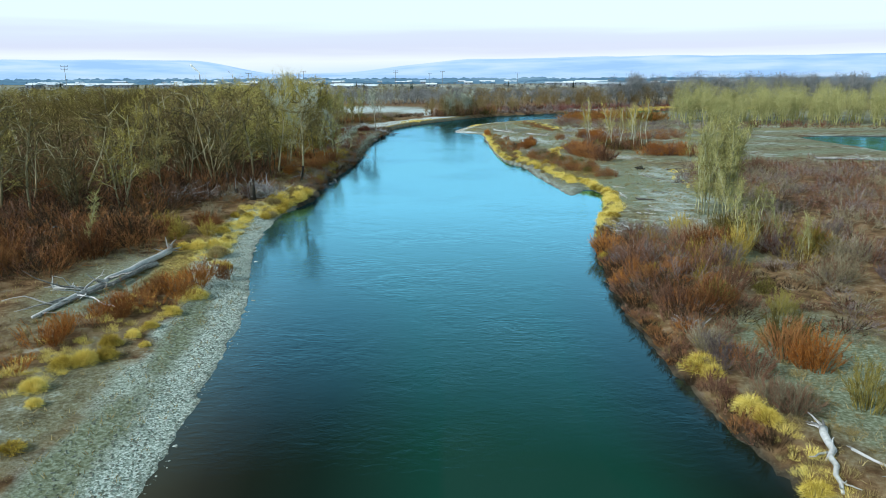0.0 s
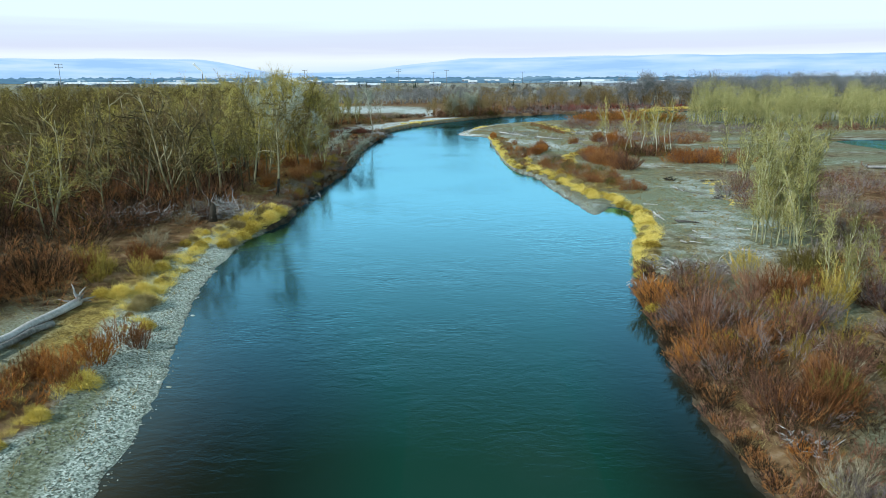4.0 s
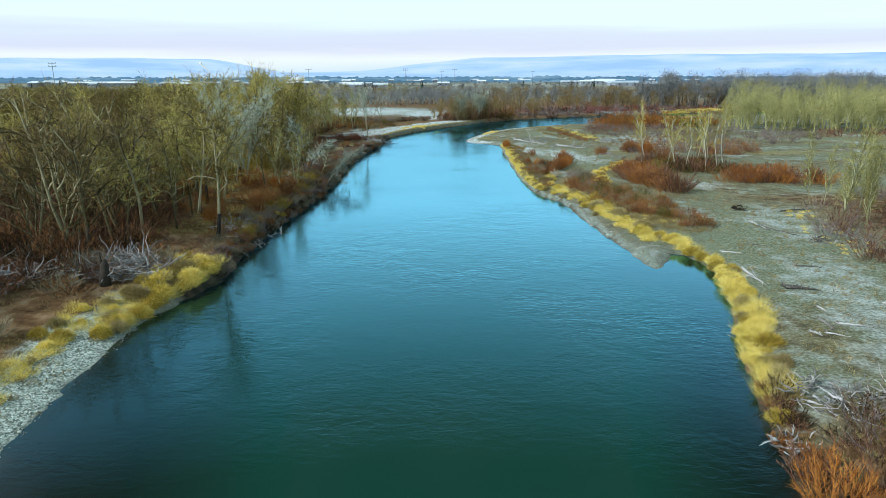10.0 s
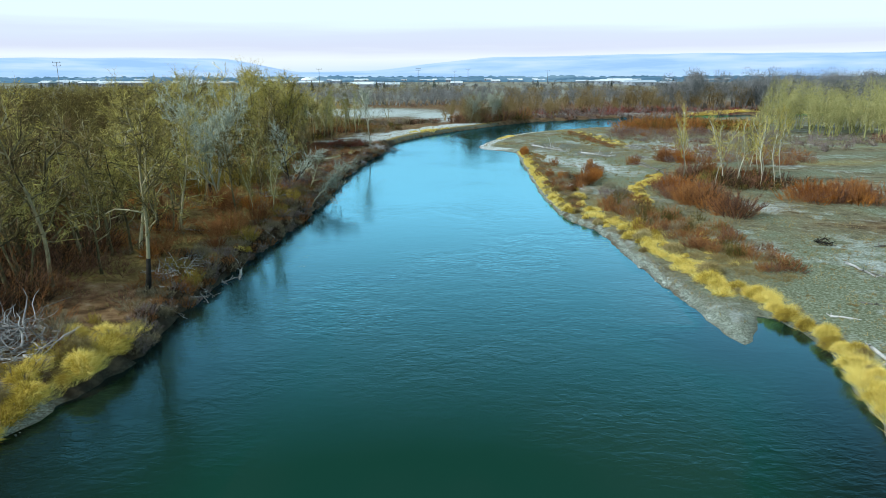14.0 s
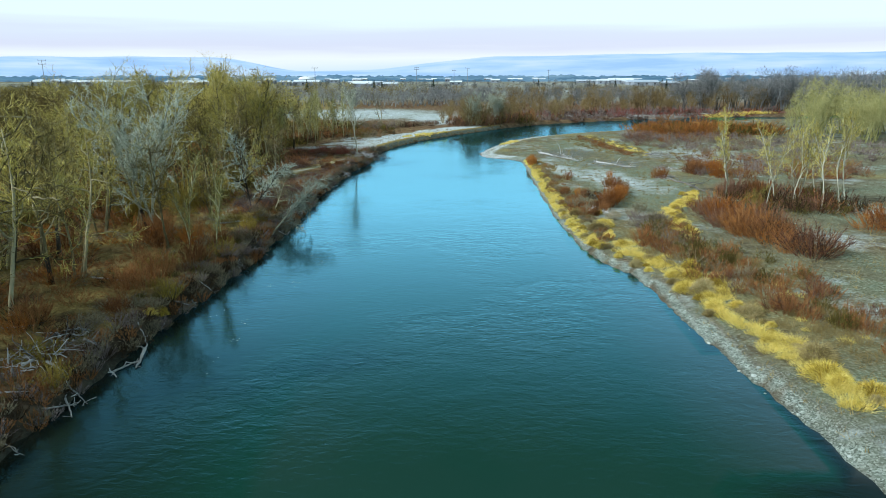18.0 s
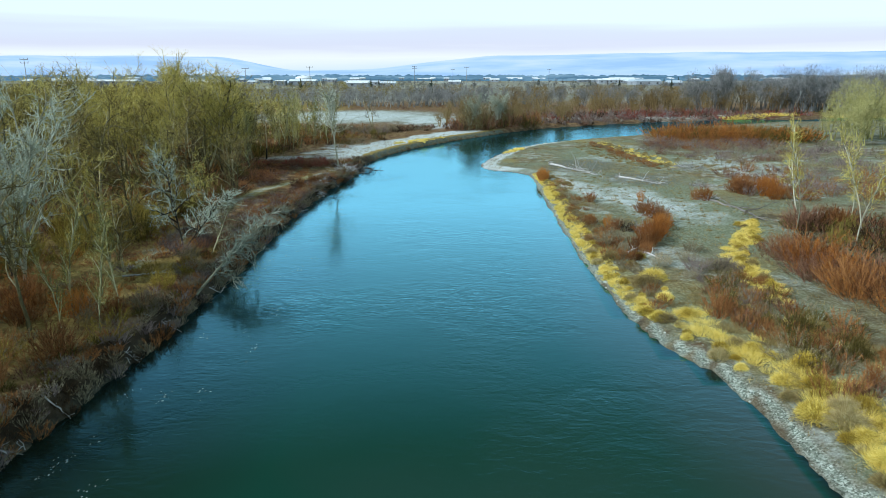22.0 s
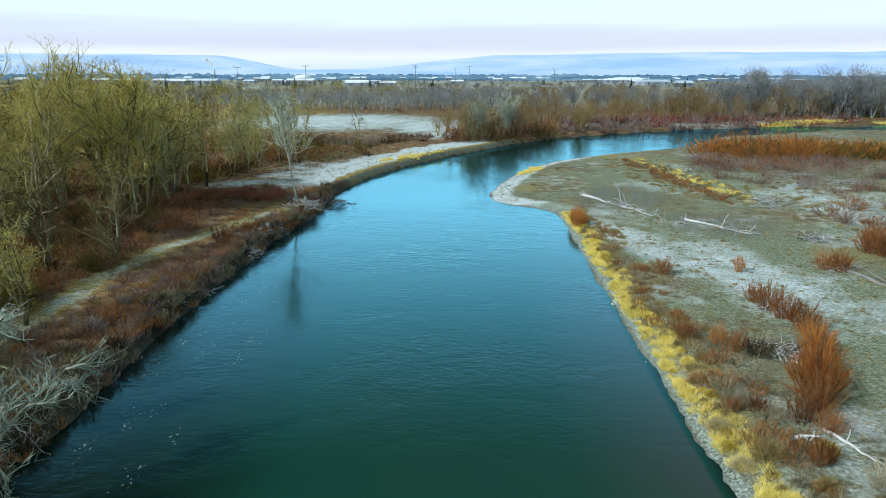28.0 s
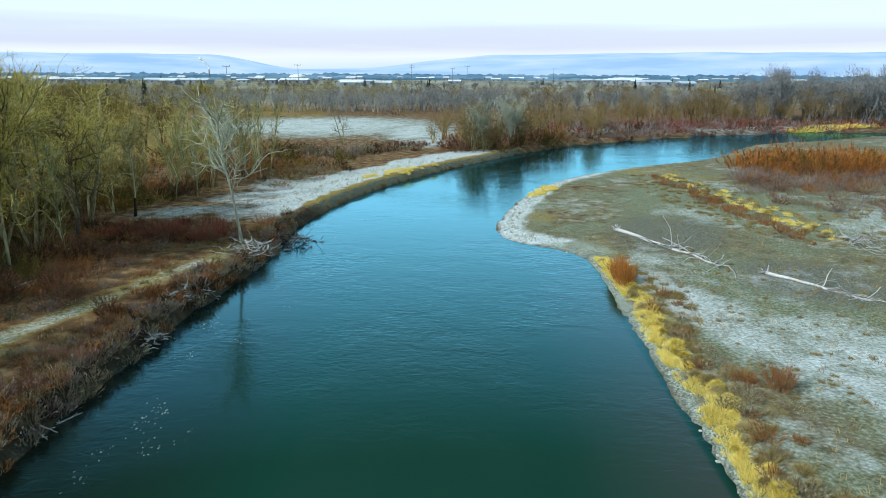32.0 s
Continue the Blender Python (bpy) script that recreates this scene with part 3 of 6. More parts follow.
# gravel bar and beaches along the water
COVER[..., 0] = np.where((gd > -0.7) & on_left & (gy < 90), np.clip((5.4 + 0.9 * wave(gx, gy, 7, 3) - gd) / 2.2, 0, 1) * np.clip((88 - gy) / 10, 0, 1), 0)
COVER[..., 0] = np.maximum(COVER[..., 0], np.where(dry & ~on_left & (gy > 196) & (gy < 252), np.clip((3.6 - gd) / 1.5, 0, 1), 0))
COVER[..., 0] = np.maximum(COVER[..., 0], np.where(dry & ~on_left & (gy > 80), np.clip((1.15 - gd) / 0.5, 0, 1) * (gy < 200) + np.clip((1.0 - gd) / 0.8, 0, 0.8) * (gy >= 200), 0))
MORE[..., 1] = np.where(dry & on_left & (gy > 212) & (gy < 275), np.clip((1.2 - gd) / 0.8, 0, 1), 0)
MORE[..., 0] = np.where(dry & on_left & (gy > 212) & (gy < 275), np.clip((3.0 - gd) / 1.2, 0, 1), 0)
for e in ((18.5, 94, 2.6, 9, 8), (-24.5, 49, 2, 9, 8)):
    cover(COVER, 0, *e, 0.6)
# frosted clearings, the beach and the white field
for e in ((28.5, 85, 5, 16, -14), (36, 108, 6, 13, -12), (27, 74, 4, 6, 0)):
    cover(COVER, 1, *e, 0.4)
for e in ((16.5, 180, 2.6, 15, 14), (22, 170, 5, 12, 10), (-6, 288, 7, 14, -20), (-22, 226, 6, 7, 20), (-25, 219, 5, 4, 30), (-28.5, 209, 6, 3.2, 30)):
    cover(COVER, 1, *e, 0.66)
for e in ((-40, 335, 34, 38, 10), (-12, 315, 10, 26, 0)):
    cover(COVER, 1, *e, 0.72)
    cover(COVER, 2, *e, 0.9)
for e in ((-300, 620, 200, 30, 0), (45, 200, 9, 24, 0), (60, 330, 50, 12, 12)):
    cover(COVER, 1, *e, 0.5)
# frost thickens with distance, standing for haze
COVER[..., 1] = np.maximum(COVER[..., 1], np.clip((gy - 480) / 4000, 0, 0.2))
beach = np.where(on_left & (gd > 1.8) & (gy > 200), np.clip((10.5 + 2.5 * wave(gx, gy, 15, 2) - gd) / 3, 0, 1) * np.clip((gy - 203) / 8, 0, 1) * np.clip((276 - gy) / 10, 0, 1), 0)
COVER[..., 1] = np.maximum(COVER[..., 1], 0.95 * beach)
# cold fields far behind: distance haze put into their frost and turf cover
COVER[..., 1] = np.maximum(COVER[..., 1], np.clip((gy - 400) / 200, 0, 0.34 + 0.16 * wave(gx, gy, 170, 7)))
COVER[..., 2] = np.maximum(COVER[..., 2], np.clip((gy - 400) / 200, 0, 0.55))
# green-grey turf
for e in ((21, 34, 5, 11, -6), (31, 98, 12, 26, -14), (24, 170, 9, 34, 8), (27, 222, 10, 22, -20), (36, 215, 14, 18, 0), (24, 60, 5, 6, 0), (-15.2, 25, 1.3, 8, 0), (-16.2, 40, 1.0, 8, 8)):
    cover(COVER, 2, *e, 0.95)
for e in ((-26, 48, 4, 12, 6), (-19, 30, 3, 10, 4)):
    cover(COVER, 2, *e, 0.6)
cover(COVER, 1, -20, 27, 4, 9, 0, 0.22)
# thin turf over the whole right side
flats = np.where(~on_left & (gd > 1) & (gy > 64), 1.0, 0) * np.clip((420 - gy) / 120, 0, 1) * (1 - np.clip((gx - 33) / 5, 0, 1) * np.clip((128 - gy) / 8, 0, 1))
COVER[..., 2] = np.maximum(COVER[..., 2], flats * (0.62 + 0.2 * wave(gx, gy, 14, 3)))
COVER[..., 1] = np.maximum(COVER[..., 1], flats * (0.17 + 0.26 * wave(gx, gy, 21, 8)))
COVER[..., 1] = np.maximum(COVER[..., 1], np.where(dry & ~on_left & (gy > 200) & (gy < 246) & (gx < 24), np.clip((3.4 - gd) / 1.4, 0, 0.85), 0))
# straw-coloured grass
for e in ((20, 122, 4, 16, 12), (25.5, 147, 1.8, 14, -19), (33.2, 222, 3.0, 24, 6), (10, 230, 1.5, 3.5, -25), (8.5, 211, 1.5, 4, 0), (13.0, 165, 1.2, 36, 0), (38, 98, 4, 16, -12), (52, 176, 26, 4, -4), (80, 205, 40, 5, 0), (-21, 62, 2.5, 14, -4),
          (30, 244, 6, 10, 30), (130, 214, 50, 6, 0), (170, 372, 60, 10, 8)):
    cover(MORE, 0, *e)
MORE[..., 0] = np.maximum(MORE[..., 0], flats * (np.where(gy > 135, 0.14, 0.24) + 0.28 * wave(gx, gy, 9, 6)))
# trail on top of the left bank
trail = np.where(on_left & (gy > 136) & (gy < 197), np.clip(1.3 - np.abs(gd - 1.4 - np.clip((196 - gy) / 4, 0, 5.8) - 0.4 * wave(gx, gy, 23, 4)) / 1.1, 0, 1), 0)
COVER[..., 2] = np.maximum(COVER[..., 2], trail * 0.6)
COVER[..., 1] = np.maximum(COVER[..., 1], trail * 0.36)
MORE[..., 0] = np.maximum(MORE[..., 0], trail)
# tan winter grass on the bank top and in the open wood
bank_top = np.where(on_left & (gy > 100) & (gy < 215) & (gx > -36), np.clip((gd - 1.2) / 1.5, 0, 1), 0)
MORE[..., 0] = np.maximum(MORE[..., 0], bank_top * np.where(gy < 150, 1, 0.4) * (0.52 + 0.2 * wave(gx, gy, 8, 11)))
# dark wet gravel
MORE[..., 1] = np.maximum(MORE[..., 1], np.where(~on_left & (gy > 80) & (gy < 200), 0.52 * np.clip((1.8 - gd) / 0.4, 0, 1), 0))
cover(MORE, 1, 18.5, 94, 2.6, 9, 8, 0.5)
for e in ((20, 204, 5, 9, -20), (26, 188, 5, 6, 0)):
    cover(MORE, 1, *e)
# bare dark soil on the cut bank
MORE[..., 3] = np.where(on_left & (gy > 84), np.clip((1.9 - gd) / 1.2, 0, 1) * np.clip((218 - gy) / 8, 0, 1), 0)
MORE[..., 3] = np.maximum(MORE[..., 3], np.where(~on_left & (gy < 72), np.clip((0.6 - gd) / 0.5, 0, 1), 0))
# dark forest floor: shade among the trees put into the ground colour
for e in ((-44, 100, 19, 34, 0), (-46, 165, 18, 44, 0), (-38, 62, 10, 16, 0), (165, 385, 110, 34, 10)):
    cover(MORE, 3, *e, 0.5)
# olive grassland behind the left wood
MORE[..., 0] = np.maximum(MORE[..., 0], np.where(on_left & (gx < -50) & (gy > 200), 0.5 + 0.2 * wave(gx, gy, 60, 4), 0))
MORE[..., 2] = np.clip(-gd / 0.8 + 0.25, 0, 1) * (gd < 0.2)

nx, ny = len(GX), len(GY)
quad = (np.arange(nx - 1)[None, :] + np.arange(ny - 1)[:, None] * nx)[..., None] + np.array([0, 1, nx + 1, nx])
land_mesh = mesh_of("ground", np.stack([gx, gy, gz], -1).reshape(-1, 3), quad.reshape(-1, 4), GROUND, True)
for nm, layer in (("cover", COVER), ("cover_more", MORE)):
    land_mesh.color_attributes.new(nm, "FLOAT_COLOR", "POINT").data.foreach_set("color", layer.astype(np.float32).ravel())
ground = tagged(new("ground", land_mesh), "brown leaf litter, gravel and frosted turf along a river", "ground", kind="structure")

# water: one sheet at the river's level, under the land where the land is dry
WX, WY = steps_out(-22, 30, 1.3, 420, 1.3), steps_out(0, 320, 1.6, 120, 1.4)
wx, wy = np.meshgrid(WX, WY)
wd, wdl, wdr, _ = land(wx, wy)
bar_side = np.clip((78 - wy) / 24, 0, 1)
# left 0.40 and right 1.2 start in the painted reflection tones
start = np.where(wdl < wdr, 0.40 * (1 - bar_side), np.where(wy > 95, 1.2, 0.35))
depth = (start + (1 - start) * np.clip(np.minimum(wdl / (11 + 1 * bar_side), wdr / 6), 0, 1)) * (wd < 0)
nx, ny = len(WX), len(WY)
quad = (np.arange(nx - 1)[None, :] + np.arange(ny - 1)[:, None] * nx)[..., None] + np.array([0, 1, nx + 1, nx])
quad = quad.reshape(-1, 4)
quad = quad[(wd.ravel()[quad] < 3.0).any(axis=1)]
water_mesh = mesh_of("water", np.stack([wx, wy, np.zeros_like(wx)], -1).reshape(-1, 3), quad, WATER, True)
water_mesh.attributes.new("depth", "FLOAT", "POINT").data.foreach_set("value", depth.astype(np.float32).ravel())
water = tagged(new("water", water_mesh), "calm teal river water with fine ripples", "river", kind="structure")


# ---- far hills ----
def hills():
    xs = np.linspace(-3600, 3600, 240)
    rows = np.linspace(0, 1, 10)
    px = xs / 4300
    step = lambda a, b: np.clip((px - a) / (b - a), 0, 1) ** 2 * (3 - 2 * np.clip((px - a) / (b - a), 0, 1))
    top = 128 - 84 * step(-0.37, -0.24) + 90 * step(-0.20, 0.06) + 14 * step(0.06, 0.25) + 1.5 * np.sin(px * 23) + np.sin(px * 61)
    X, Rr = np.meshgrid(xs, rows)
    Y = 4000 + 600 * Rr - (X / 3600) ** 2 * 900
    Z = -2 + top[None, :] * np.sin(Rr * np.pi / 2) * (1 + 0.012 * np.sin(X / 90 + Rr * 5))
    q = (np.arange(239)[None, :] + np.arange(9)[:, None] * 240)[..., None] + np.array([0, 1, 241, 240])
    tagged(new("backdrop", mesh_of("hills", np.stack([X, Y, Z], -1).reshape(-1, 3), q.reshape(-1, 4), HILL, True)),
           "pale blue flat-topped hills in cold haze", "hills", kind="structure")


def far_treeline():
    """Lines of trees at the foot of the hills; blue haze is put into their glow."""
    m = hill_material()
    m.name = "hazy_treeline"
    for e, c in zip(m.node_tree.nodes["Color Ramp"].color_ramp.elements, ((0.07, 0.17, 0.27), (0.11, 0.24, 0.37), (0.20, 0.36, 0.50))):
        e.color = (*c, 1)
    verts, faces = [], []
    for y, h, s in ((1750, 9, 1), (2200, 13, 2), (2800, 17, 3), (3500, 22, 4)):
        xs = np.linspace(-0.8 * y, 0.8 * y, 700)
        top = h * (0.62 + 0.2 * wave(xs, xs * 0, 0.09 * y, s) + 0.2 * wave(xs, xs * 0, 0.013 * y, s + 5)) + RNG.uniform(-0.1, 0.1, 700) * h
        n = len(verts)
        verts += [(x, y, -3) for x in xs] + [(x, y + 12, t) for x, t in zip(xs, top)] + [(x, y + 60, -3) for x in xs]
        for k in (0, 700):
            faces += [(n + k + i, n + k + i + 1, n + k + 701 + i, n + k + 700 + i) for i in range(699)]
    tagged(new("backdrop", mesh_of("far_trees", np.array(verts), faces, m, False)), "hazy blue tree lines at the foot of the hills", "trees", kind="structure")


hills()
far_treeline()


# ---- trees ----
def rand_dir(rng, lean):
    a = rng.uniform(0, 2 * np.pi)
    return np.array([math.cos(a) * math.sin(lean), math.sin(a) * math.sin(lean), math.cos(lean)])


def grow(rng, start, heading, length, r0, r1, n, wander, lift):
    """A wandering, tapering path."""
    pts, d = [np.array(start, dtype=float)], np.array(heading, dtype=float)
    for i in range(n):
        d = d + rng.normal(0, wander, 3) + np.array([0, 0, lift])
        d /= np.linalg.norm(d)
        pts.append(pts[-1] + d * length / n)
    return pts, list(np.linspace(r0, r1, n + 1))


def along(pts, radii, s):
    f = s * (len(pts) - 1)
    i = min(int(f), len(pts) - 2)
    k = f - i
    d = pts[i + 1] - pts[i]
    return pts[i] * (1 - k) + pts[i + 1] * k, d / np.linalg.norm(d), radii[i] * (1 - k) + radii[i + 1] * k


def tree_segs(rng, h, stems=1, narrow=False, limbs=13, subs=7, tips=3, twigs=3, reach=0.34, low=0.25, thick=0.0125, lean=0.06, crook=0.2, fan=False, sway=0.075):
    """Stems and limbs (points and radii), boughs (pieces) and twigs (pieces) of a leafless tree of height h."""
    trunks, limb_runs, boughs, fine = [], [], [], []
    per = max(4, limbs // (1 if stems == 1 else 2))
    for s in range(stems):
        hh = h * (1 if s == 0 else rng.uniform(0.7, 0.95))
        head = rand_dir(rng, lean if stems == 1 else rng.uniform(0.08, 0.26))
        base = (0, 0, -0.3) if s == 0 else (*rng.normal(0, 0.3, 2), -0.3)
        pts, rad = grow(rng, base, head, hh * 0.97, hh * thick, 0.03, 9, sway, 0.03)
        rad[0] *= 1.35
        trunks.append((pts, rad))
        for k in range(per):
            f = low + (0.97 - low) * (k + rng.uniform(0.1, 0.9)) / per
            p, d, r = along(pts, rad, f)
            ang = rng.uniform(0.25, 0.5) if narrow else rng.uniform(0.4, 1.0) if fan else rng.uniform(0.6, 1.25)
            hd = d * math.cos(ang) + rand_dir(rng, np.pi / 2) * math.sin(ang)
            ln = hh * reach * ((1.0 - 0.5 * f) if fan else (1.2 - 0.8 * f)) * rng.uniform(0.7, 1.25)
            lp, lr = grow(rng, p, hd, ln, max(r * 0.62, 0.06), 0.03, 6, crook * 1.15, 0.05 + 0.05 * narrow)
            limb_runs.append((lp, lr))
            for j in range(subs):
                q, qd, qr = along(lp, lr, rng.uniform(0.15, 1.0))
                sp, sr = grow(rng, q, qd + rng.normal(0, 0.75, 3) + (0, 0, 0.15), (0.5 + ln * 0.35) * rng.uniform(0.5, 1.2), max(qr * 0.65, 0.03), 0.016, 3, crook * 1.3, 0.06)
                boughs += path_segs(sp, sr)
                for w in range(tips):
                    a, ad, ar = along(sp, sr, rng.uniform(0.2, 1.0))
                    e = ad + rng.normal(0, 0.6, 3) + (0, 0, 0.2)
                    e = e / np.linalg.norm(e) * rng.uniform(0.4, 1.0) * (0.5 + h / 24)
                    fine.append((*a, *(a + e), 0.017, 0))
                    for t in range(twigs):
                        o = a + e * rng.uniform(0.1, 1.0)
                        g = e * 0.8 + rng.normal(0, 0.35, 3)
                        fine.append((*o, *(o + g / np.linalg.norm(g) * rng.uniform(0.25, 0.65)), 0.013, 0))
        for w in range(70 if fan else 0):
            a, ad, ar = along(pts, rad, rng.uniform(0.55, 1.0))
            hd = ad + rng.normal(0, 0.7, 3) + (0, 0, 0.3)
            sp, sr = grow(rng, a, hd / np.linalg.norm(hd), rng.uniform(0.05, 0.13) * hh, 0.02, 0.012, 3, crook, 0.03)
            boughs += path_segs(sp, sr)
            for t in range(7):
                o, od, _ = along(sp, sr, rng.uniform(0.2, 1))
                g = od + rng.normal(0, 0.5, 3)
                fine.append((*o, *(o + g / np.linalg.norm(g) * rng.uniform(0.3, 0.8)), 0.012, 0))
        for w in range(subs * 4):
            a, ad, ar = along(pts, rad, rng.uniform(low + 0.05, 1.0))
            e = ad + rng.normal(0, 0.9, 3)
            e = e / np.linalg.norm(e) * rng.uniform(0.4, 1.3)
            fine.append((*a, *(a + e), 0.017, 0))
    return trunks, limb_runs, boughs, fine


TREES = {}


def make_tree(kind, seed, h, bark, twig, label, **how):
    """A template tree of the given kind, later copied to its places."""
    rng = np.random.default_rng(seed)
    trunks, limbs, boughs, fine = tree_segs(rng, h, **how)
    root = new("tree")
    tagged(root, label, "tree")
    for run in trunks:
        part("trunk", pipe_mesh("trunk", [run], 7, M[bark]), root)
    for run in limbs:
        part("limb", pipe_mesh("limb", [run], 4, M[bark]), root)
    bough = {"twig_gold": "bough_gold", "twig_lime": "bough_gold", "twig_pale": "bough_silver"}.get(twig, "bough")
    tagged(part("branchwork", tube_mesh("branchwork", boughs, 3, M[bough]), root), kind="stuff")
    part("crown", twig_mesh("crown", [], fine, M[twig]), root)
    TREES.setdefault(kind, []).append((root, h, []))


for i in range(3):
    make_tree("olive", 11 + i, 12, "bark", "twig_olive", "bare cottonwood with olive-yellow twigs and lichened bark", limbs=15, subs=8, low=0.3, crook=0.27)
for i in range(2):
    make_tree("clump", 21 + i, 12, "bark", "twig_gold", "bare cottonwood of several stems with yellowish twigs", stems=3, limbs=14, subs=7, reach=0.34, low=0.3, crook=0.24)
for i in range(2):
    make_tree("pale", 31 + i, 11, "bark_silver", "twig_pale", "pale leafless tree with frosted silver-grey twigs", stems=3, limbs=18, subs=8, tips=5, twigs=4, reach=0.55, low=0.22, crook=0.1, fan=True)
for i in range(2):
    make_tree("tall", 41 + i, 17, "bark", "twig_gold", "tall bare cottonwood with a dense hazy crown", stems=3, limbs=20, subs=8, tips=4, twigs=3, reach=0.46, low=0.28, crook=0.16, fan=True)
for i in range(3):
    make_tree("poplar", 51 + i, 11, "bark_pale", "twig_lime", "slender young poplar with pale stem and yellow-green twigs", narrow=True, limbs=16, subs=5, reach=0.2, low=0.14, thick=0.006, lean=0.04, crook=0.1)
for i in range(2):
    make_tree("sapling", 55 + i, 11, "bark_silver", "twig_gold", "slender pale-stemmed tree with a thin open crown", narrow=True, limbs=11, subs=4, reach=0.2, low=0.34, thick=0.0075, lean=0.04, crook=0.12)
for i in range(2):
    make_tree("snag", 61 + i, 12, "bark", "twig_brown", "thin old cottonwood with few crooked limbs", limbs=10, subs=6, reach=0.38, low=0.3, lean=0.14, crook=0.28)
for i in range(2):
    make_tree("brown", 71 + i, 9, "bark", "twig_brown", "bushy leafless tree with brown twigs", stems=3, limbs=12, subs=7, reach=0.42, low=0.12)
for i in range(2):
    make_tree("grey", 81 + i, 13, "bark", "twig_grey", "leafless grey riverside tree in a dense stand", stems=2, limbs=14, subs=6, reach=0.34, low=0.22)
for i in range(1):
    make_tree("lone", 91 + i, 13, "bark_silver", "twig_pale", "lone pale cottonwood on the bank with open branches", stems=1, limbs=18, subs=6, tips=3, twigs=2, reach=0.42, low=0.34, crook=0.2, fan=True)


def place(templates, x, y, size, rng, sink=0.0, tilt=0.0, turn=None, group="", squeeze=1.0):
    """The first place takes the template itself, the next ones copies of it."""
    root, h, used = templates[rng.integers(len(templates))]
    s = size / h
    m = Matrix.Translation((x, y, ground_z(x, y) - sink)) @ Euler((rng.normal(0, 0.02) + tilt, rng.normal(0, 0.02), rng.uniform(0, 6.28) if turn is None else turn)).to_matrix().to_4x4() \
        @ Matrix.Diagonal((s * squeeze, s * squeeze, s, 1))
    if used:
        ob = copy_thing(root, Matrix())
    else:
        ob = root
    used.append(1)
    ob.matrix_basis = m
    if group:
        tagged(ob, group=group)
    return ob


rng = np.random.default_rng(3)
NAMED_TREES = [("olive", -20.5, 98, 13), ("snag", -27.7, 99, 13), ("olive", -29.4, 97.2, 13.5), ("snag", -29.6, 93, 12), ("olive", -28, 108, 12),
               ("pale", -28.2, 131.7, 12.5), ("poplar", -20.6, 129.8, 7.5), ("poplar", -19.4, 125.2, 6.5), ("olive", -23.5, 125.3, 9), ("poplar", -21.6, 125.2, 6), ("poplar", -23, 128.8, 8), ("olive", -27.7, 115.9, 12), ("brown", -24.4, 138, 6), ("olive", -32, 124, 12),
               ("lone", -18.8, 195.5, 12), ("grey", -25, 280, 10), ("poplar", -30.5, 57.5, 5.5), 
               ("tall", -36, 188, 14.5), ("tall", -39, 194, 15.5), ("tall", -44, 191, 15), ("tall", -48, 197, 15), ("tall", -37, 203, 13.5), ("tall", -47, 184, 14.5), ("tall", -42, 210, 12.5), ("tall", -41, 200, 15), ("clump", -33, 185, 13),
               ("clump", -34, 191, 13.5), ("olive", -33, 195, 12), ("clump", -35, 201, 13), ("olive", -33.2, 206, 10), ("poplar", -31, 190, 10), ("poplar", -36, 212, 9)]
CHARRED = {(-20.5, 98), (-29.6, 93), (-27.7, 115.9), (-28.2, 131.7)}
for kind, x, y, h in NAMED_TREES:
    tree = place(TREES[kind], x, y, h, rng, squeeze=1.35 if kind == "tall" else 1.0)
    if (x, y) in CHARRED:
        co = np.zeros(3 * 72)
        [c for c in tree.children if c.name.startswith("trunk")][0].data.vertices.foreach_get("co", co)
        rings = co.reshape(-1, 3)[:21].reshape(3, 7, 3)
        mid = rings.mean(axis=1)
        rad = np.linalg.norm(rings - mid[:, None], axis=2).mean(axis=1)
        part("charred_base", pipe_mesh("charred_base", [(mid, rad * (1.18, 1.14, 1.06))], 9, M["bark_dark"]), tree, "blackened foot of the trunk")


def stand(kinds, n, cx, cy, rx, ry, turn, h0, h1, apart=1.6, group="", squeeze=1.0):
    """Trees scattered through an oval stand, none in the water."""
    kept, c, s = [], math.cos(radians(turn)), math.sin(radians(turn))
    tries = 0
    while len(kept) < n and tries < n * 30:
        tries += 1
        a, r = rng.uniform(0, 6.28), math.sqrt(rng.uniform(0, 1))
        u, v = rx * r * math.cos(a), ry * r * math.sin(a)
        x, y = cx + u * c - v * s, cy + u * s + v * c
        if any((x - p) ** 2 + (y - q) ** 2 < apart ** 2 for p, q in kept):
            continue
        d = spot(x, y)[0][0]
        if d < 2.5:
            continue
        kept.append((x, y))
        place(TREES[kinds[rng.integers(len(kinds))]], x, y, rng.uniform(h0, h1), rng, group=group, squeeze=squeeze)


stand(["olive", "snag", "brown", "clump", "brown"], 34, -46, 92, 16, 26, 0, 9, 14, 2.8, "riverside wood")
stand(["clump", "olive", "clump", "brown"], 26, -43, 138, 14, 26, 0, 9, 13.5, 2.8, "riverside wood")
stand(["clump", "olive", "tall"], 13, -46, 172, 13, 16, 0, 11, 15, 2.8, "riverside wood")
stand(["tall"], 8, -47, 186, 9, 20, 0, 12, 14.5, 3.0, "riverside wood", 1.2)
stand(["clump", "poplar", "poplar"], 14, -38, 218, 7, 12, 0, 8, 12, 2.2, "riverside wood")
stand(["poplar", "poplar", "clump"], 16, -33, 234, 6, 13, 10, 8, 11, 2.2, "riverside wood")
stand(["clump", "olive", "clump"], 10, -29, 112, 5, 15, 0, 8, 12.5, 2.6, "riverside wood")
stand(["brown", "olive", "clump"], 9, -28, 160, 4, 14, 0, 6, 9.5, 3.0, "riverside wood")
stand(["poplar"], 17, 30.3, 75, 1.6, 6, 0, 7, 12, 0.5, "young poplars")
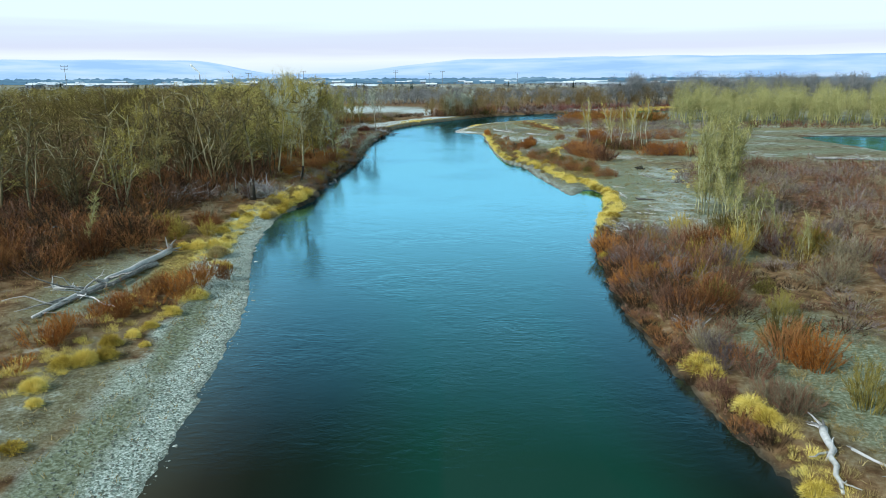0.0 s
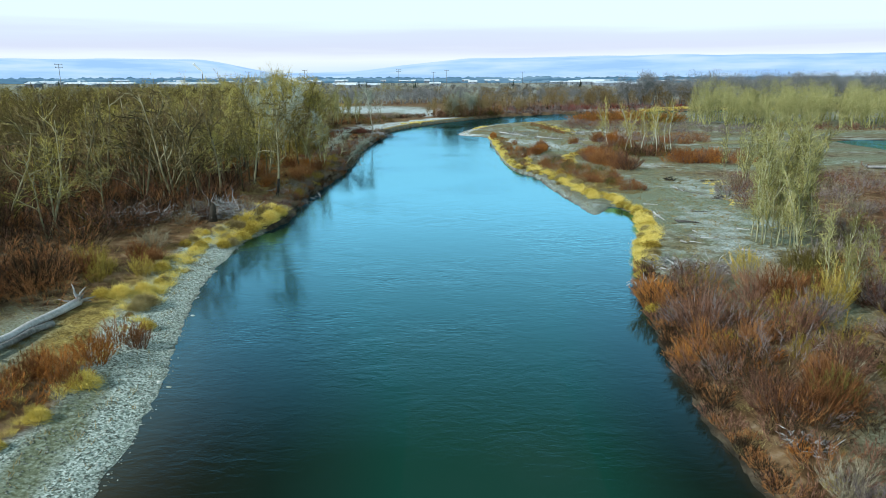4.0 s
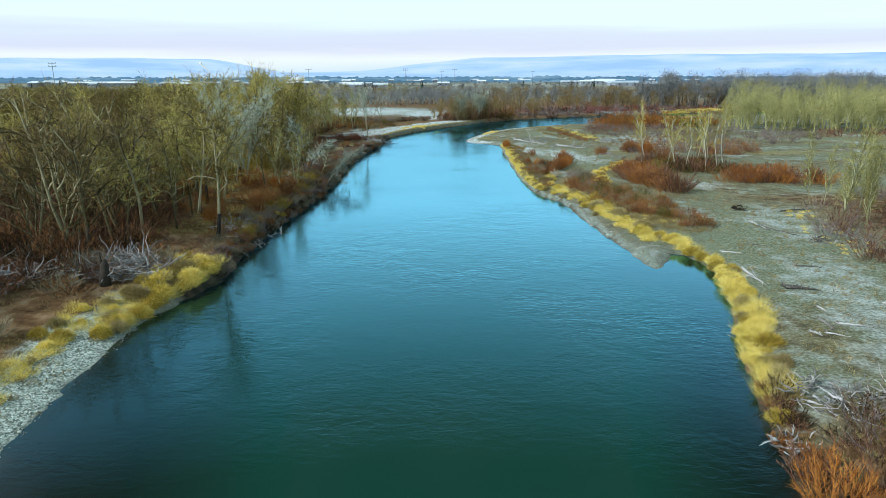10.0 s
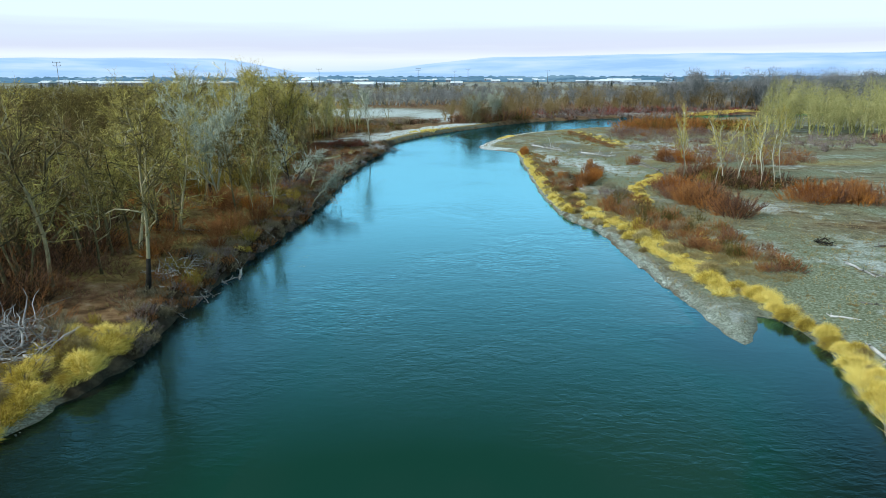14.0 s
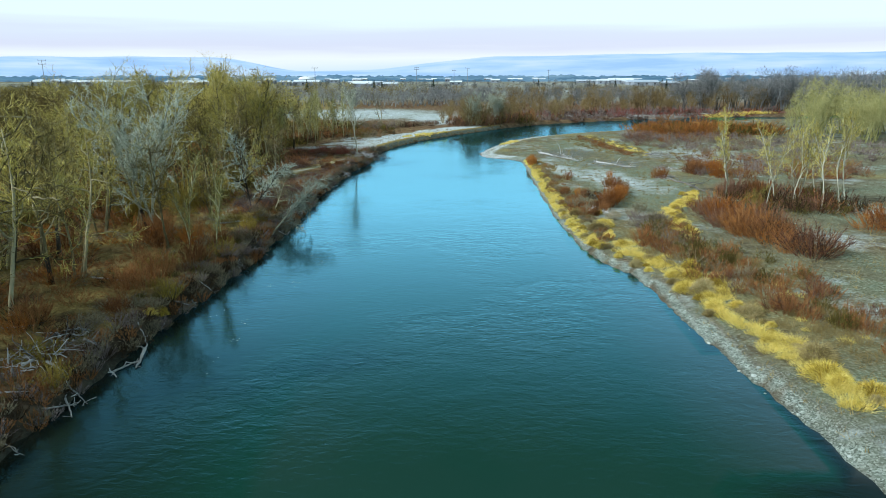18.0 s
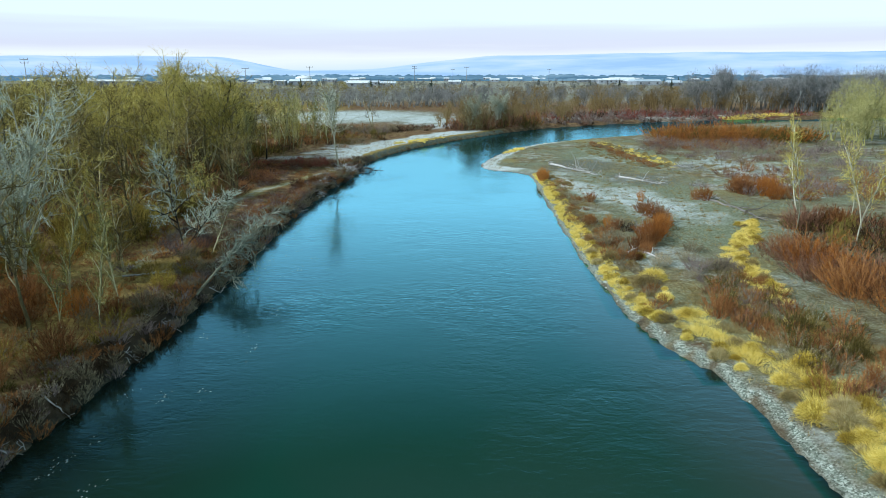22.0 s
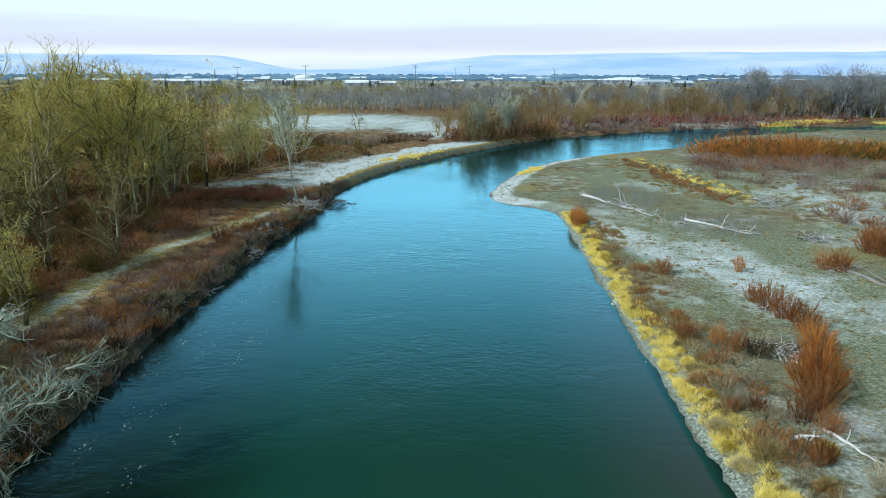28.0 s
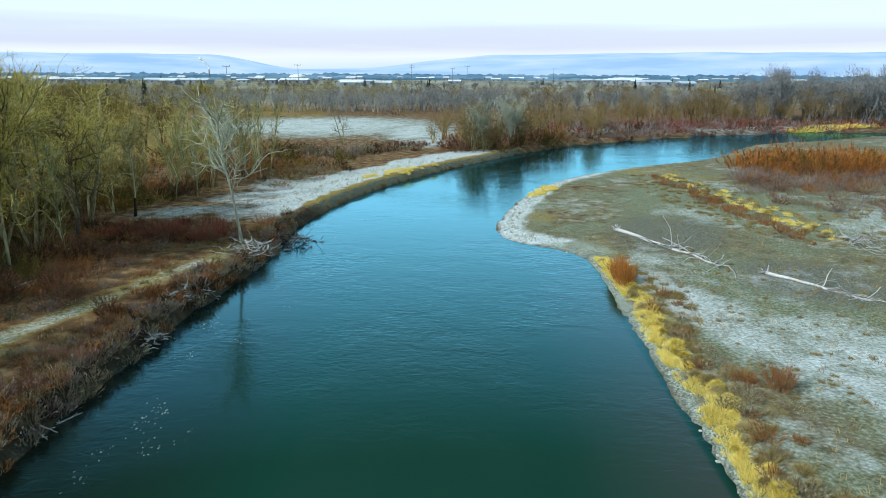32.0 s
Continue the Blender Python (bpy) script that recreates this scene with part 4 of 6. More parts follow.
stand(["poplar"], 7, 29, 58, 3.0, 3.5, 0, 4, 6.5, 0.9, "young poplars")
stand(["poplar"], 12, 43.5, 112, 3.2, 11, -10, 7, 10.5, 1.0, "young poplars")
stand(["sapling"], 14, 38, 153, 7.5, 5.5, -20, 8, 11.5, 1.6, "young poplars")
stand(["brown", "brown", "brown", "pale"], 15, 9, 276, 12, 6, 45, 5, 9.5, 1.8, "bushy trees at the bend")


def clear_unused(models):
    for root, _, used in models:
        if not used:
            for ob in (*root.children_recursive, root):
                bpy.data.objects.remove(ob)


for models in TREES.values():
    clear_unused(models)


# ---- far woods: too many to count, joined into stuff ----
def low_tree(seed, h, spread, twigs):
    """Pieces of a plain tree for woods seen from far off: two or three stems under a lumpy haze of twigs."""
    rg = np.random.default_rng(seed)
    trunks, limbs, _, _ = tree_segs(rg, h * 0.9, stems=2, limbs=8, subs=1, tips=1, twigs=0, reach=0.3, low=0.3)
    stems = sum((path_segs(p[::3], r[::3]) for p, r in trunks), [])
    lobes = 13
    c = rg.normal(0, 1, (lobes, 3))
    c *= (rg.uniform(0.2, 1, lobes) ** 0.4 / np.linalg.norm(c, axis=1))[:, None]
    c = c * np.array([spread * 0.72, spread * 0.72, 0.3])[None] * h + (0, 0, 0.62 * h)
    k = rg.integers(lobes, size=twigs)
    d = rg.normal(0, 1, (twigs, 3))
    d *= (rg.uniform(0.1, 1, twigs) ** 0.45 / np.linalg.norm(d, axis=1))[:, None]
    p = c[k] + d * np.array([spread * 0.5, spread * 0.5, 0.15])[None] * h
    e = d * 0.7 + rg.normal(0, 0.5, (twigs, 3)) + (0, 0, 0.4)
    e = e / np.linalg.norm(e, axis=1)[:, None] * (h * rg.uniform(0.03, 0.085, twigs))[:, None]
    fine = np.concatenate([p - e * 0.4, p + e, np.full((twigs, 1), 1.0), np.zeros((twigs, 1))], 1)
    return np.array(stems), fine, np.array(sum((path_segs(p[::3], r[::3]) for p, r in limbs), []))


def set_down(m, x, y, z, f, t, g=1.0):
    """A copy of a model's pieces, scaled, turned and set down."""
    m = m.copy()
    co, si = math.cos(t) * f * g, math.sin(t) * f * g
    for o in (0, 3):
        ux, uy = m[:, o].copy(), m[:, o + 1].copy()
        m[:, o], m[:, o + 1], m[:, o + 2] = ux * co - uy * si + x, ux * si + uy * co + y, m[:, o + 2] * f + z
    return m


def wood(name, label, twig, n, zones, h0, h1, spread=0.34, twigs=240, thin=0.045, stout=1.3):
    """Joined trees over oval zones; thin: half a twig's width, stout: how much the stems are thickened."""
    models = [low_tree(200 + i, 12, spread, 2 * twigs) for i in range(4)]
    thick, fine = [], []
    for cx, cy, rx, ry, turn, share in zones:
        c, s = math.cos(radians(turn)), math.sin(radians(turn))
        k = int(n * share)
        a, r = rng.uniform(0, 6.28, k), np.sqrt(rng.uniform(0, 1, k))
        x, y = cx + rx * r * np.cos(a) * c - ry * r * np.sin(a) * s, cy + rx * r * np.cos(a) * s + ry * r * np.sin(a) * c
        d, z = spot(x, y)
        for px, py, pz, dd in zip(x, y, z, d):
            if dd < 3:
                continue
            f, t = rng.uniform(h0, h1) / 12, rng.uniform(0, 6.28)
            stems, tw, limbs = (set_down(m, px, py, pz, f, t) for m in models[rng.integers(4)])
            stems[:, 6:] *= stout
            limbs[:, 6:] *= stout
            tw[:, 6:] *= thin
            thick += [stems, limbs]
            fine.append(tw)
    tagged(new(name, sliver_mesh(name, np.concatenate(thick), np.concatenate(fine), M[twig])), label, "woodland", kind="stuff")


wood("far_woods", "grey leafless woodland beyond the river bend", "twig_grey", 420, [(185, 386, 100, 22, 10, 1.0)], 11, 17.5, 0.3, 260, 0.06, 1.6)
wood("far_woods", "low grey woods beyond the white field", "twig_grey", 150, [(45, 430, 75, 36, 0, 1.0)], 6, 9.5, 0.36, 200, 0.06, 1.4)
wood("far_woods", "yellow-green poplar wood on the far flats", "twig_lime", 210, [(122, 238, 42, 22, -10, 0.75), (185, 230, 40, 30, 0, 0.25)], 8, 14.5, 0.21, 320, 0.035, 1.2)
wood("far_woods", "olive cottonwood wood deep behind the river bank", "twig_olive", 270, [(-92, 120, 28, 60, 0, 0.28), (-66, 190, 12, 34, 0, 0.2), (-88, 210, 26, 40, 0, 0.2), (-115, 280, 55, 50, 0, 0.32)], 8, 13, 0.34, 300, 0.03, 1.3)
wood("far_woods", "olive scrub woodland stretching towards the town", "twig_olive", 420, [(-170, 310, 110, 90, 0, 0.4), (-220, 500, 200, 110, 0, 0.6)], 6, 11, 0.46, 130, 0.1, 1.5)
wood("far_woods", "rust-brown trees and brush about the bend", "twig_brown", 64, [(14, 300, 26, 12, 40, 0.6), (70, 352, 40, 8, 14, 0.4)], 5, 9.5, 0.36, 300, 0.035, 1.2)
wood("far_woods", "low brown woods across the valley floor", "twig_brown", 260, [(-60, 560, 260, 120, 0, 0.5), (160, 560, 260, 80, 0, 0.5)], 5, 8.5, 0.5, 110, 0.12, 1.5)
wood("far_woods", "brown-twigged trees at the edge of the grey wood", "twig_brown", 54, [(115, 362, 60, 6, 12, 0.7), (50, 380, 40, 14, 0, 0.3)], 5, 11, 0.33, 260, 0.045, 1.4)
wood("far_woods", "grey-olive tree belt behind the frosted field", "twig_grey", 170, [(-70, 412, 85, 16, 0, 0.6), (-60, 500, 200, 50, 0, 0.4)], 6, 10, 0.4, 200, 0.055, 1.4)
wood("far_woods", "distant tree line before the town", "twig_grey", 420, [(-150, 800, 650, 160, 0, 0.6), (0, 1250, 900, 200, 0, 0.4)], 4, 8, 0.7, 90, 0.2, 2.0)


# ---- shrubs ----
def shrub_segs(rg, h, w, stems, twigs, upright=0.3, thin=0.006):
    """A rounded bush of many fine rods that fan from the foot, each with finer twigs towards its tip."""
    stalks, fine = [], []
    for i in range(stems):
        a, f = rg.uniform(0, 6.28), math.sqrt(rg.uniform(0, 1))
        lean = f * upright * 2.2 + rg.normal(0, 0.06)
        hd = np.array([math.cos(a) * math.sin(lean), math.sin(a) * math.sin(lean), math.cos(lean)])
        r = f * w * 0.22
        ln = h * (0.62 + 0.38 * (1 - f * f)) * rg.uniform(0.55, 1.0)
        pts, rad = grow(rg, (r * math.cos(a), r * math.sin(a), -0.1), hd, ln, thin * 1.8, thin, 3, 0.12, 0.05)
        stalks += [(*pts[0], *pts[1], rad[0], rad[1])]
        fine += [(*pts[1], *pts[2], thin * 1.3, 0), (*pts[2], *pts[3], thin * 1.2, 0)]
        for t in range(twigs):
            p, d, q = along(pts, rad, rg.uniform(0.25, 1) ** 0.6)
            e = d + rg.normal(0, 0.42, 3) + (0, 0, 0.25)
            fine.append((*p, *(p + e / np.linalg.norm(e) * h * rg.uniform(0.06, 0.2)), thin, 0))
    return np.array(stalks), np.array(fine)


def on_trail(x, y):
    """Whether a place lies on the trodden trail along the left bank."""
    return x < -10 and 150 < y < 197 and abs(spot(x, y)[0][0] - 1.4 - min(max((196 - y) / 4, 0), 5.8)) < 1.1


SHRUBS = {}
SHRUB_WORDS = {"rust": "rust-brown leafless willow shrub", "orange": "bright orange-brown willow shrub", "maroon": "dark maroon leafless riverside shrub", "red": "deep red twiggy dogwood bush",
               "mauve": "frosted mauve-grey leafless shrub", "greybrush": "frosted grey-tan twiggy brush", "olive": "olive-yellow leafless willow shrub", "dark": "dark brown leafless undergrowth shrub", "gold": "golden-olive leafless willow shrub"}
for i, kind in enumerate(SHRUB_WORDS):
    for j in range(2):
        sg = shrub_segs(np.random.default_rng(300 + 10 * i + j), 2.0, 2.0, 74, 22, 0.24 if kind in ("rust", "orange", "olive", "gold") else 0.36, 0.0075)
        ob = new("shrub", twig_mesh("shrub", *sg, M[kind]))
        tagged(ob, SHRUB_WORDS[kind], "shrub")
        SHRUBS.setdefault(kind, []).append((ob, 2.0, []))
FAR_SHRUBS = {k: [] for k in SHRUB_WORDS}
NEAR_COUNT = [0]


def thicket(kinds, n, cx, cy, rx, ry, turn=0, h0=1.0, h1=2.0, wide=1.2, far=False, near_water=0.4):
    c, s = math.cos(radians(turn)), math.sin(radians(turn))
    a, r = rng.uniform(0, 6.28, n), np.sqrt(rng.uniform(0, 1, n))
    x, y = cx + rx * r * np.cos(a) * c - ry * r * np.sin(a) * s, cy + rx * r * np.cos(a) * s + ry * r * np.sin(a) * c
    d, z = spot(x, y)
    for px, py, pz, dd in zip(x, y, z, d):
        kind = kinds[rng.integers(len(kinds))]
        h = rng.uniform(h0, h1) * (1.0 if far else 1.35)
        if dd < near_water or on_trail(px, py):
            continue
        NEAR_COUNT[0] += not far
        if not far and (NEAR_COUNT[0] % 5 < 2 or n < 13):
            place(SHRUBS[kind], px, py, h, rng, squeeze=wide * rng.uniform(0.75, 1.05), sink=0.05)
        else:
            FAR_SHRUBS[kind].append((px, py, pz, h, wide * rng.uniform(0.8, 1.3)))


def verge(kinds, n, line, y0, y1, near, deep, h0, h1, wide=1.3):
    """Low brush that follows a bank, near to deep metres from the water."""
    out = -1 if line is LB else 1
    for i in range(n):
        y = y0 + (y1 - y0) * (i + rng.uniform(0, 1)) / n
        k = np.argmin(np.abs(line[:, 1] - y))
        x = line[k, 0] + out * rng.uniform(near, deep)
        if on_trail(x, y):
            continue
        FAR_SHRUBS[kinds[rng.integers(len(kinds))]].append((x, y, max(ground_z(x, y), 0.05), rng.uniform(h0, h1), wide))


verge(["rust", "greybrush", "dark", "greybrush", "greybrush", "mauve"], 470, LB, 89, 208, -0.35, 1.2, 0.5, 1.05)
verge(["greybrush", "rust", "maroon", "mauve", "olive"], 170, LB, 100, 200, 1.2, 3.0, 0.4, 0.9)
verge(["rust", "dark", "maroon"], 110, RB, 26, 70, 0.05, 1.2, 0.5, 1.2)
# left bank, from the gravel bar up the river
thicket(["rust", "rust", "orange"], 26, -20.4, 43, 1.7, 12, -14, 0.9, 1.7)
thicket(["rust", "maroon", "rust", "dark"], 40, -33, 58, 7, 8, 0, 1.6, 2.8, 1.4)
thicket(["dark", "maroon", "rust"], 60, -36, 60, 9, 12, 0, 1.6, 3.0, 1.4, True)
thicket(["rust", "maroon"], 12, -36, 44, 4, 7, 0, 1.2, 2.4)
thicket(["rust", "gold", "rust"], 12, -25, 66, 4, 5, 20, 1.0, 2.0)
thicket(["maroon", "rust", "greybrush"], 26, -28, 84, 8, 10, 0, 0.8, 2.0)
thicket(["maroon", "rust", "olive"], 30, -44, 90, 14, 24, 0, 1.5, 3.2, 1.5)
thicket(["greybrush", "rust", "greybrush", "gold"], 44, -20.2, 118, 2.6, 32, 1, 0.5, 1.3)
thicket(["rust", "orange", "rust"], 26, -33, 122, 8, 18, 0, 1.0, 2.6, 1.4)
thicket(["rust", "olive", "rust"], 26, -42, 150, 12, 24, 0, 1.5, 3.0, 1.5)
thicket(["mauve", "rust", "maroon"], 52, -19.6, 172, 1.6, 34, -1, 0.5, 1.2)
thicket(["mauve"], 12, -22.5, 147, 2, 7, 0, 0.7, 1.2)
thicket(["maroon", "rust", "olive"], 20, -29, 172, 4, 14, 0, 0.8, 1.6)
thicket(["red", "red", "maroon"], 26, -24, 198.5, 5, 2.4, -20, 0.8, 1.6)
thicket(["dark", "olive"], 14, -38, 208, 7, 12, 0, 1.5, 3.0, 1.4)
thicket(["mauve", "greybrush", "olive"], 20, -24, 258, 5, 12, -35, 1.0, 2.4)
thicket(["gold", "gold", "olive"], 26, -31, 148, 4.5, 15, 0, 1.9, 3.0, 1.2)
thicket(["maroon", "rust", "dark"], 22, -29, 184, 3.5, 12, 0, 0.8, 1.6, 1.2)
thicket(["dark", "maroon", "rust", "dark"], 110, -31, 174, 6, 22, 0, 0.6, 1.8, 1.5, True)
# right bank
thicket(["rust", "maroon", "dark", "orange"], 30, 14.6, 52, 1.5, 16, 6, 1.1, 2.1)
thicket(["mauve", "greybrush", "maroon", "rust", "gold"], 44, 20, 56, 5, 11, -8, 1.1, 2.3)
thicket(["greybrush", "maroon", "mauve"], 12, 15.5, 33, 1.6, 6, 0, 0.7, 1.5)
thicket(["rust", "olive"], 8, 21, 45, 4, 3, 0, 1.0, 2.0)
thicket(["olive", "orange", "rust"], 6, 19.5, 33, 2, 5, 0, 1.0, 2.2)
thicket(["mauve", "maroon", "greybrush"], 34, 33, 58, 6, 13, 0, 1.2, 2.4)
thicket(["olive", "gold", "olive", "rust"], 24, 29.5, 60, 4.5, 6, 0, 1.5, 2.7)
thicket(["rust", "greybrush", "olive"], 16, 21, 121, 3.0, 13, 16, 0.9, 1.8)
thicket(["maroon", "rust", "orange"], 20, 28.6, 136.5, 2.2, 10.5, 8, 1.6, 2.8, 1.3)
thicket(["rust", "orange"], 16, 47, 137, 7, 3, -8, 1.6, 2.8)
thicket(["maroon", "olive", "rust"], 24, 38, 151, 7, 6, -20, 1.2, 2.4)
for kind, x, y, h, w in (("orange", 17.4, 149.3, 2.6, 1.05), ("orange", 18.2, 150.6, 2.5, 1.05), ("rust", 16.9, 148.0, 2.2, 0.9), ("orange", 19.0, 152.4, 2.2, 1.05), ("rust", 15.7, 146.8, 1.7, 1.1),
                         ("rust", 16.4, 145.8, 1.4, 1.1), ("orange", 20.0, 154.6, 2.1, 1.05), ("rust", 20.6, 156.4, 2.1, 0.9), ("rust", 20.9, 158.2, 2.2, 0.9), ("orange", 20.7, 160, 2.2, 0.9),
                         ("rust", 20.4, 161.8, 2.2, 0.9), ("rust", 20.2, 163.4, 1.8, 0.9), ("orange", 21.9, 170.7, 1.7, 0.6), ("rust", 15.7, 154.6, 1.6, 0.9), ("dark", 16.6, 153.9, 1.5, 1.0),
                         ("orange", 15.0, 155.5, 1.7, 0.6), ("orange", 29.5, 170.6, 2.3, 0.8), ("rust", 28.6, 171.3, 1.9, 0.9), ("rust", 15.0, 143.6, 1.2, 1.1), ("rust", 14.2, 147.8, 1.0, 1.1)):
    place(SHRUBS[kind], x, y, h, rng, squeeze=w, sink=0.05)
thicket(["rust", "greybrush"], 16, 13.8, 150, 1.2, 10, 0, 0.6, 1.3)
thicket(["greybrush", "mauve"], 10, 19, 140, 3, 8, 0, 0.6, 1.2)
thicket(["orange", "rust"], 12, 36, 176, 5, 5, 0, 1.2, 2.2)
thicket(["orange"], 6, 12.3, 188.6, 0.4, 1.8, 0, 1.2, 1.8, 0.8)
thicket(["rust"], 1, 15.7, 169.4, 0.1, 0.1, 0, 1.2, 1.3)
thicket(["maroon"], 2, 19.4, 247, 0.8, 0.6, 0, 1.2, 1.5)
thicket(["olive", "rust", "olive", "orange"], 24, -30, 158, 5, 14, 0, 1.4, 2.6, 1.1)
thicket(["rust", "orange", "rust"], 18, -22.5, 120, 3.2, 17, 0, 1.0, 1.9, 1.2)
# farther thickets, joined by colour
thicket(["greybrush", "mauve", "rust"], 50, 20, 134, 1.6, 7, -18, 0.5, 1.0, 1.2, True)
thicket(["olive", "gold", "orange", "rust", "dark"], 150, -46, 222, 13, 26, 0, 1.4, 3.2, 1.5, True)
thicket(["gold", "olive", "rust"], 60, -34, 250, 10, 12, 20, 1.0, 2.4, 1.5, True)
thicket(["mauve", "maroon", "dark", "mauve"], 140, 44, 309, 34, 3.5, 27, 1.0, 2.0, 1.4, True, 0.2)
thicket(["mauve", "maroon", "dark", "red"], 120, 62, 345, 40, 12, 15, 1.0, 2.6, 1.6, True)
thicket(["olive", "rust", "greybrush", "dark"], 150, -30, 250, 13, 26, 10, 0.8, 2.2, 1.6, True)
thicket(["dark", "greybrush", "maroon"], 60, -14, 272, 6, 10, -30, 0.8, 1.8, 1.6, True)
thicket(["mauve", "maroon", "greybrush"], 300, 56, 92, 21, 32, 0, 1.4, 2.8, 1.5, True)
thicket(["mauve", "mauve", "greybrush"], 120, 66, 215, 26, 24, 0, 1.2, 2.6, 1.6, True)
thicket(["mauve", "maroon", "rust"], 110, 52, 236, 14, 10, 0, 1.2, 2.6, 1.4, True)
thicket(["rust", "maroon", "mauve"], 60, 48, 176, 14, 6, 0, 1.2, 2.6, 1.4, True)
thicket(["rust", "orange", "orange", "olive"], 150, 56, 249, 12, 7, 0, 3.2, 6.2, 1.2, True)
thicket(["olive", "olive", "orange"], 100, 67, 247, 11, 6, 0, 3.8, 6.0, 1.3, True)
thicket(["mauve", "maroon", "dark", "mauve", "red"], 260, 72, 332, 60, 10, 17, 1.6, 4.2, 1.5, True, 0.3)
thicket(["maroon", "rust", "dark", "olive"], 120, 9, 281, 18, 7, 50, 2.5, 5.5, 1.2, True, 0.3)
thicket(["dark", "rust", "maroon", "dark"], 100, -33, 96, 7, 18, 0, 1.0, 2.4, 1.5, True)
thicket(["red", "maroon", "rust", "dark"], 90, -28, 198.5, 7, 4, -20, 0.4, 1.1, 1.8, True)
thicket(["dark", "maroon", "olive"], 50, -37, 217, 4, 12, -20, 0.8, 1.8, 1.5, True)
thicket(["dark", "olive", "rust"], 120, -62, 140, 9, 70, 0, 2.5, 5.0, 1.3, True)
thicket(["dark", "dark", "rust", "maroon"], 220, -44, 92, 17, 34, 0, 2.0, 4.8, 1.4, True)
thicket(["rust", "olive", "dark", "maroon"], 90, -35, 182, 6, 20, 0, 1.0, 2.4, 1.4, True)
thicket(["olive", "orange", "rust", "olive", "dark"], 150, -47, 165, 16, 42, 0, 1.8, 3.8, 1.4, True)
thicket(["maroon", "rust", "greybrush", "dark"], 100, -29, 100, 9, 22, 0, 0.5, 1.4, 1.8, True)
thicket(["orange", "rust", "greybrush", "rust", "gold"], 120, -27, 135, 7, 26, 0, 0.4, 1.2, 1.8, True)
thicket(["rust", "maroon", "mauve", "greybrush"], 60, -18.9, 146, 1.3, 58, 0.3, 0.4, 0.9, 1.6, True, 0.1)
thicket(["mauve", "greybrush", "dark", "maroon"], 90, 22, 52, 8, 16, 0, 0.6, 1.5, 1.7, True)
thicket(["rust", "maroon", "dark", "orange"], 60, 16, 50, 2.4, 17, 3, 0.8, 1.8, 1.3, True)
thicket(["greybrush", "rust", "rust", "olive", "maroon"], 120, 22.5, 121, 3.6, 17, 12, 0.7, 1.5, 1.2, True)
thicket(["maroon", "rust", "dark"], 44, 28.8, 136.5, 2.4, 10.5, 8, 1.8, 3.2, 1.1, True)
thicket(["rust", "orange", "maroon"], 40, 47, 137, 8, 3.5, -8, 1.8, 3.2, 1.1, True)
thicket(["maroon", "dark", "olive"], 60, 39, 151, 8, 7, -20, 1.4, 2.6, 1.2, True)
thicket(["mauve", "greybrush", "maroon"], 120, 50, 225, 14, 18, 0, 0.7, 1.7, 1.5, True)
thicket(["greybrush", "rust", "rust"], 110, 30, 220, 1.3, 22, 5, 0.4, 0.9, 1.6, True)
thicket(["greybrush", "rust"], 70, 13.6, 160, 1.4, 32, 0, 0.4, 1.0, 1.3, True)
thicket(["mauve", "rust", "greybrush", "maroon"], 190, -25, 168, 4.5, 34, 0, 0.3, 0.9, 1.9, True)
thicket(["maroon", "rust", "olive", "olive"], 70, -80, 120, 30, 60, 0, 2.0, 3.4, 1.8, True)
thicket(["olive", "rust", "olive"], 50, -42, 262, 18, 16, -20, 1.6, 3.4, 1.7, True)
thicket(["rust", "maroon", "mauve"], 40, 52, 190, 14, 9, 0, 1.0, 2.2, 1.5, True)
thicket(["maroon"], 40, 128, 208, 40, 5, -6, 2.0, 3.6, 1.8, True)
thicket(["mauve", "greybrush", "maroon"], 60, 40, 385, 70, 22, 0, 2.0, 4.0, 2.2, True)


for models in SHRUBS.values():
    clear_unused(models)


def far_thickets():
    for i, (kind, spots) in enumerate(FAR_SHRUBS.items()):
        if not spots:
            continue
        models = []
        for stems, twigs, thin in ((34, 15, 0.012), (24, 11, 0.022), (13, 8, 0.06)):
            stalks, fine = shrub_segs(np.random.default_rng(500 + i), 1.0, 1.2, stems, twigs, 0.32, thin)
            models.append(np.concatenate([stalks, fine]))
        out = []
        for x, y, z, h, w in spots:
            deep = abs(x) > 32 or y > 205
            out.append(set_down(models[2 if abs(x) > 66 or y > 245 else int(deep)], x, y, z, h, rng.uniform(0, 6.28), w))
        tagged(new("thicket", sliver_mesh("thicket", [], np.concatenate(out), M[kind])), SHRUB_WORDS[kind] + " thickets on the flats", "shrubs", kind="stuff")


far_thickets()


# ---- yellow grass ----
def grass_segs(rg, h, w, blades, droop=0.9):
    """A soft mound of fine drooping blades."""
    low, out = [], []
    for i in range(blades):
        a, r = rg.uniform(0, 6.28), math.sqrt(rg.uniform(0, 1))
        top = h * 0.72 * (1 - r * r) ** 0.6 * rg.uniform(0.3, 1) ** 0.5
        p0 = np.array([r * w * 0.45 * math.cos(a), r * w * 0.45 * math.sin(a), top - 0.06])
        d = np.array([math.cos(a) * (0.25 + r), math.sin(a) * (0.25 + r), 0.9 - 0.9 * r]) + rg.normal(0, 0.45, 3)
        d /= np.linalg.norm(d)
        out.append((*p0, *(p0 + d * h * rg.uniform(0.18, 0.42)), 0.0085, 0))
        if i % 6 == 0:
            low.append((p0[0] * 0.5, p0[1] * 0.5, -0.1, *p0, 0.016, 0.010))
    return low, out


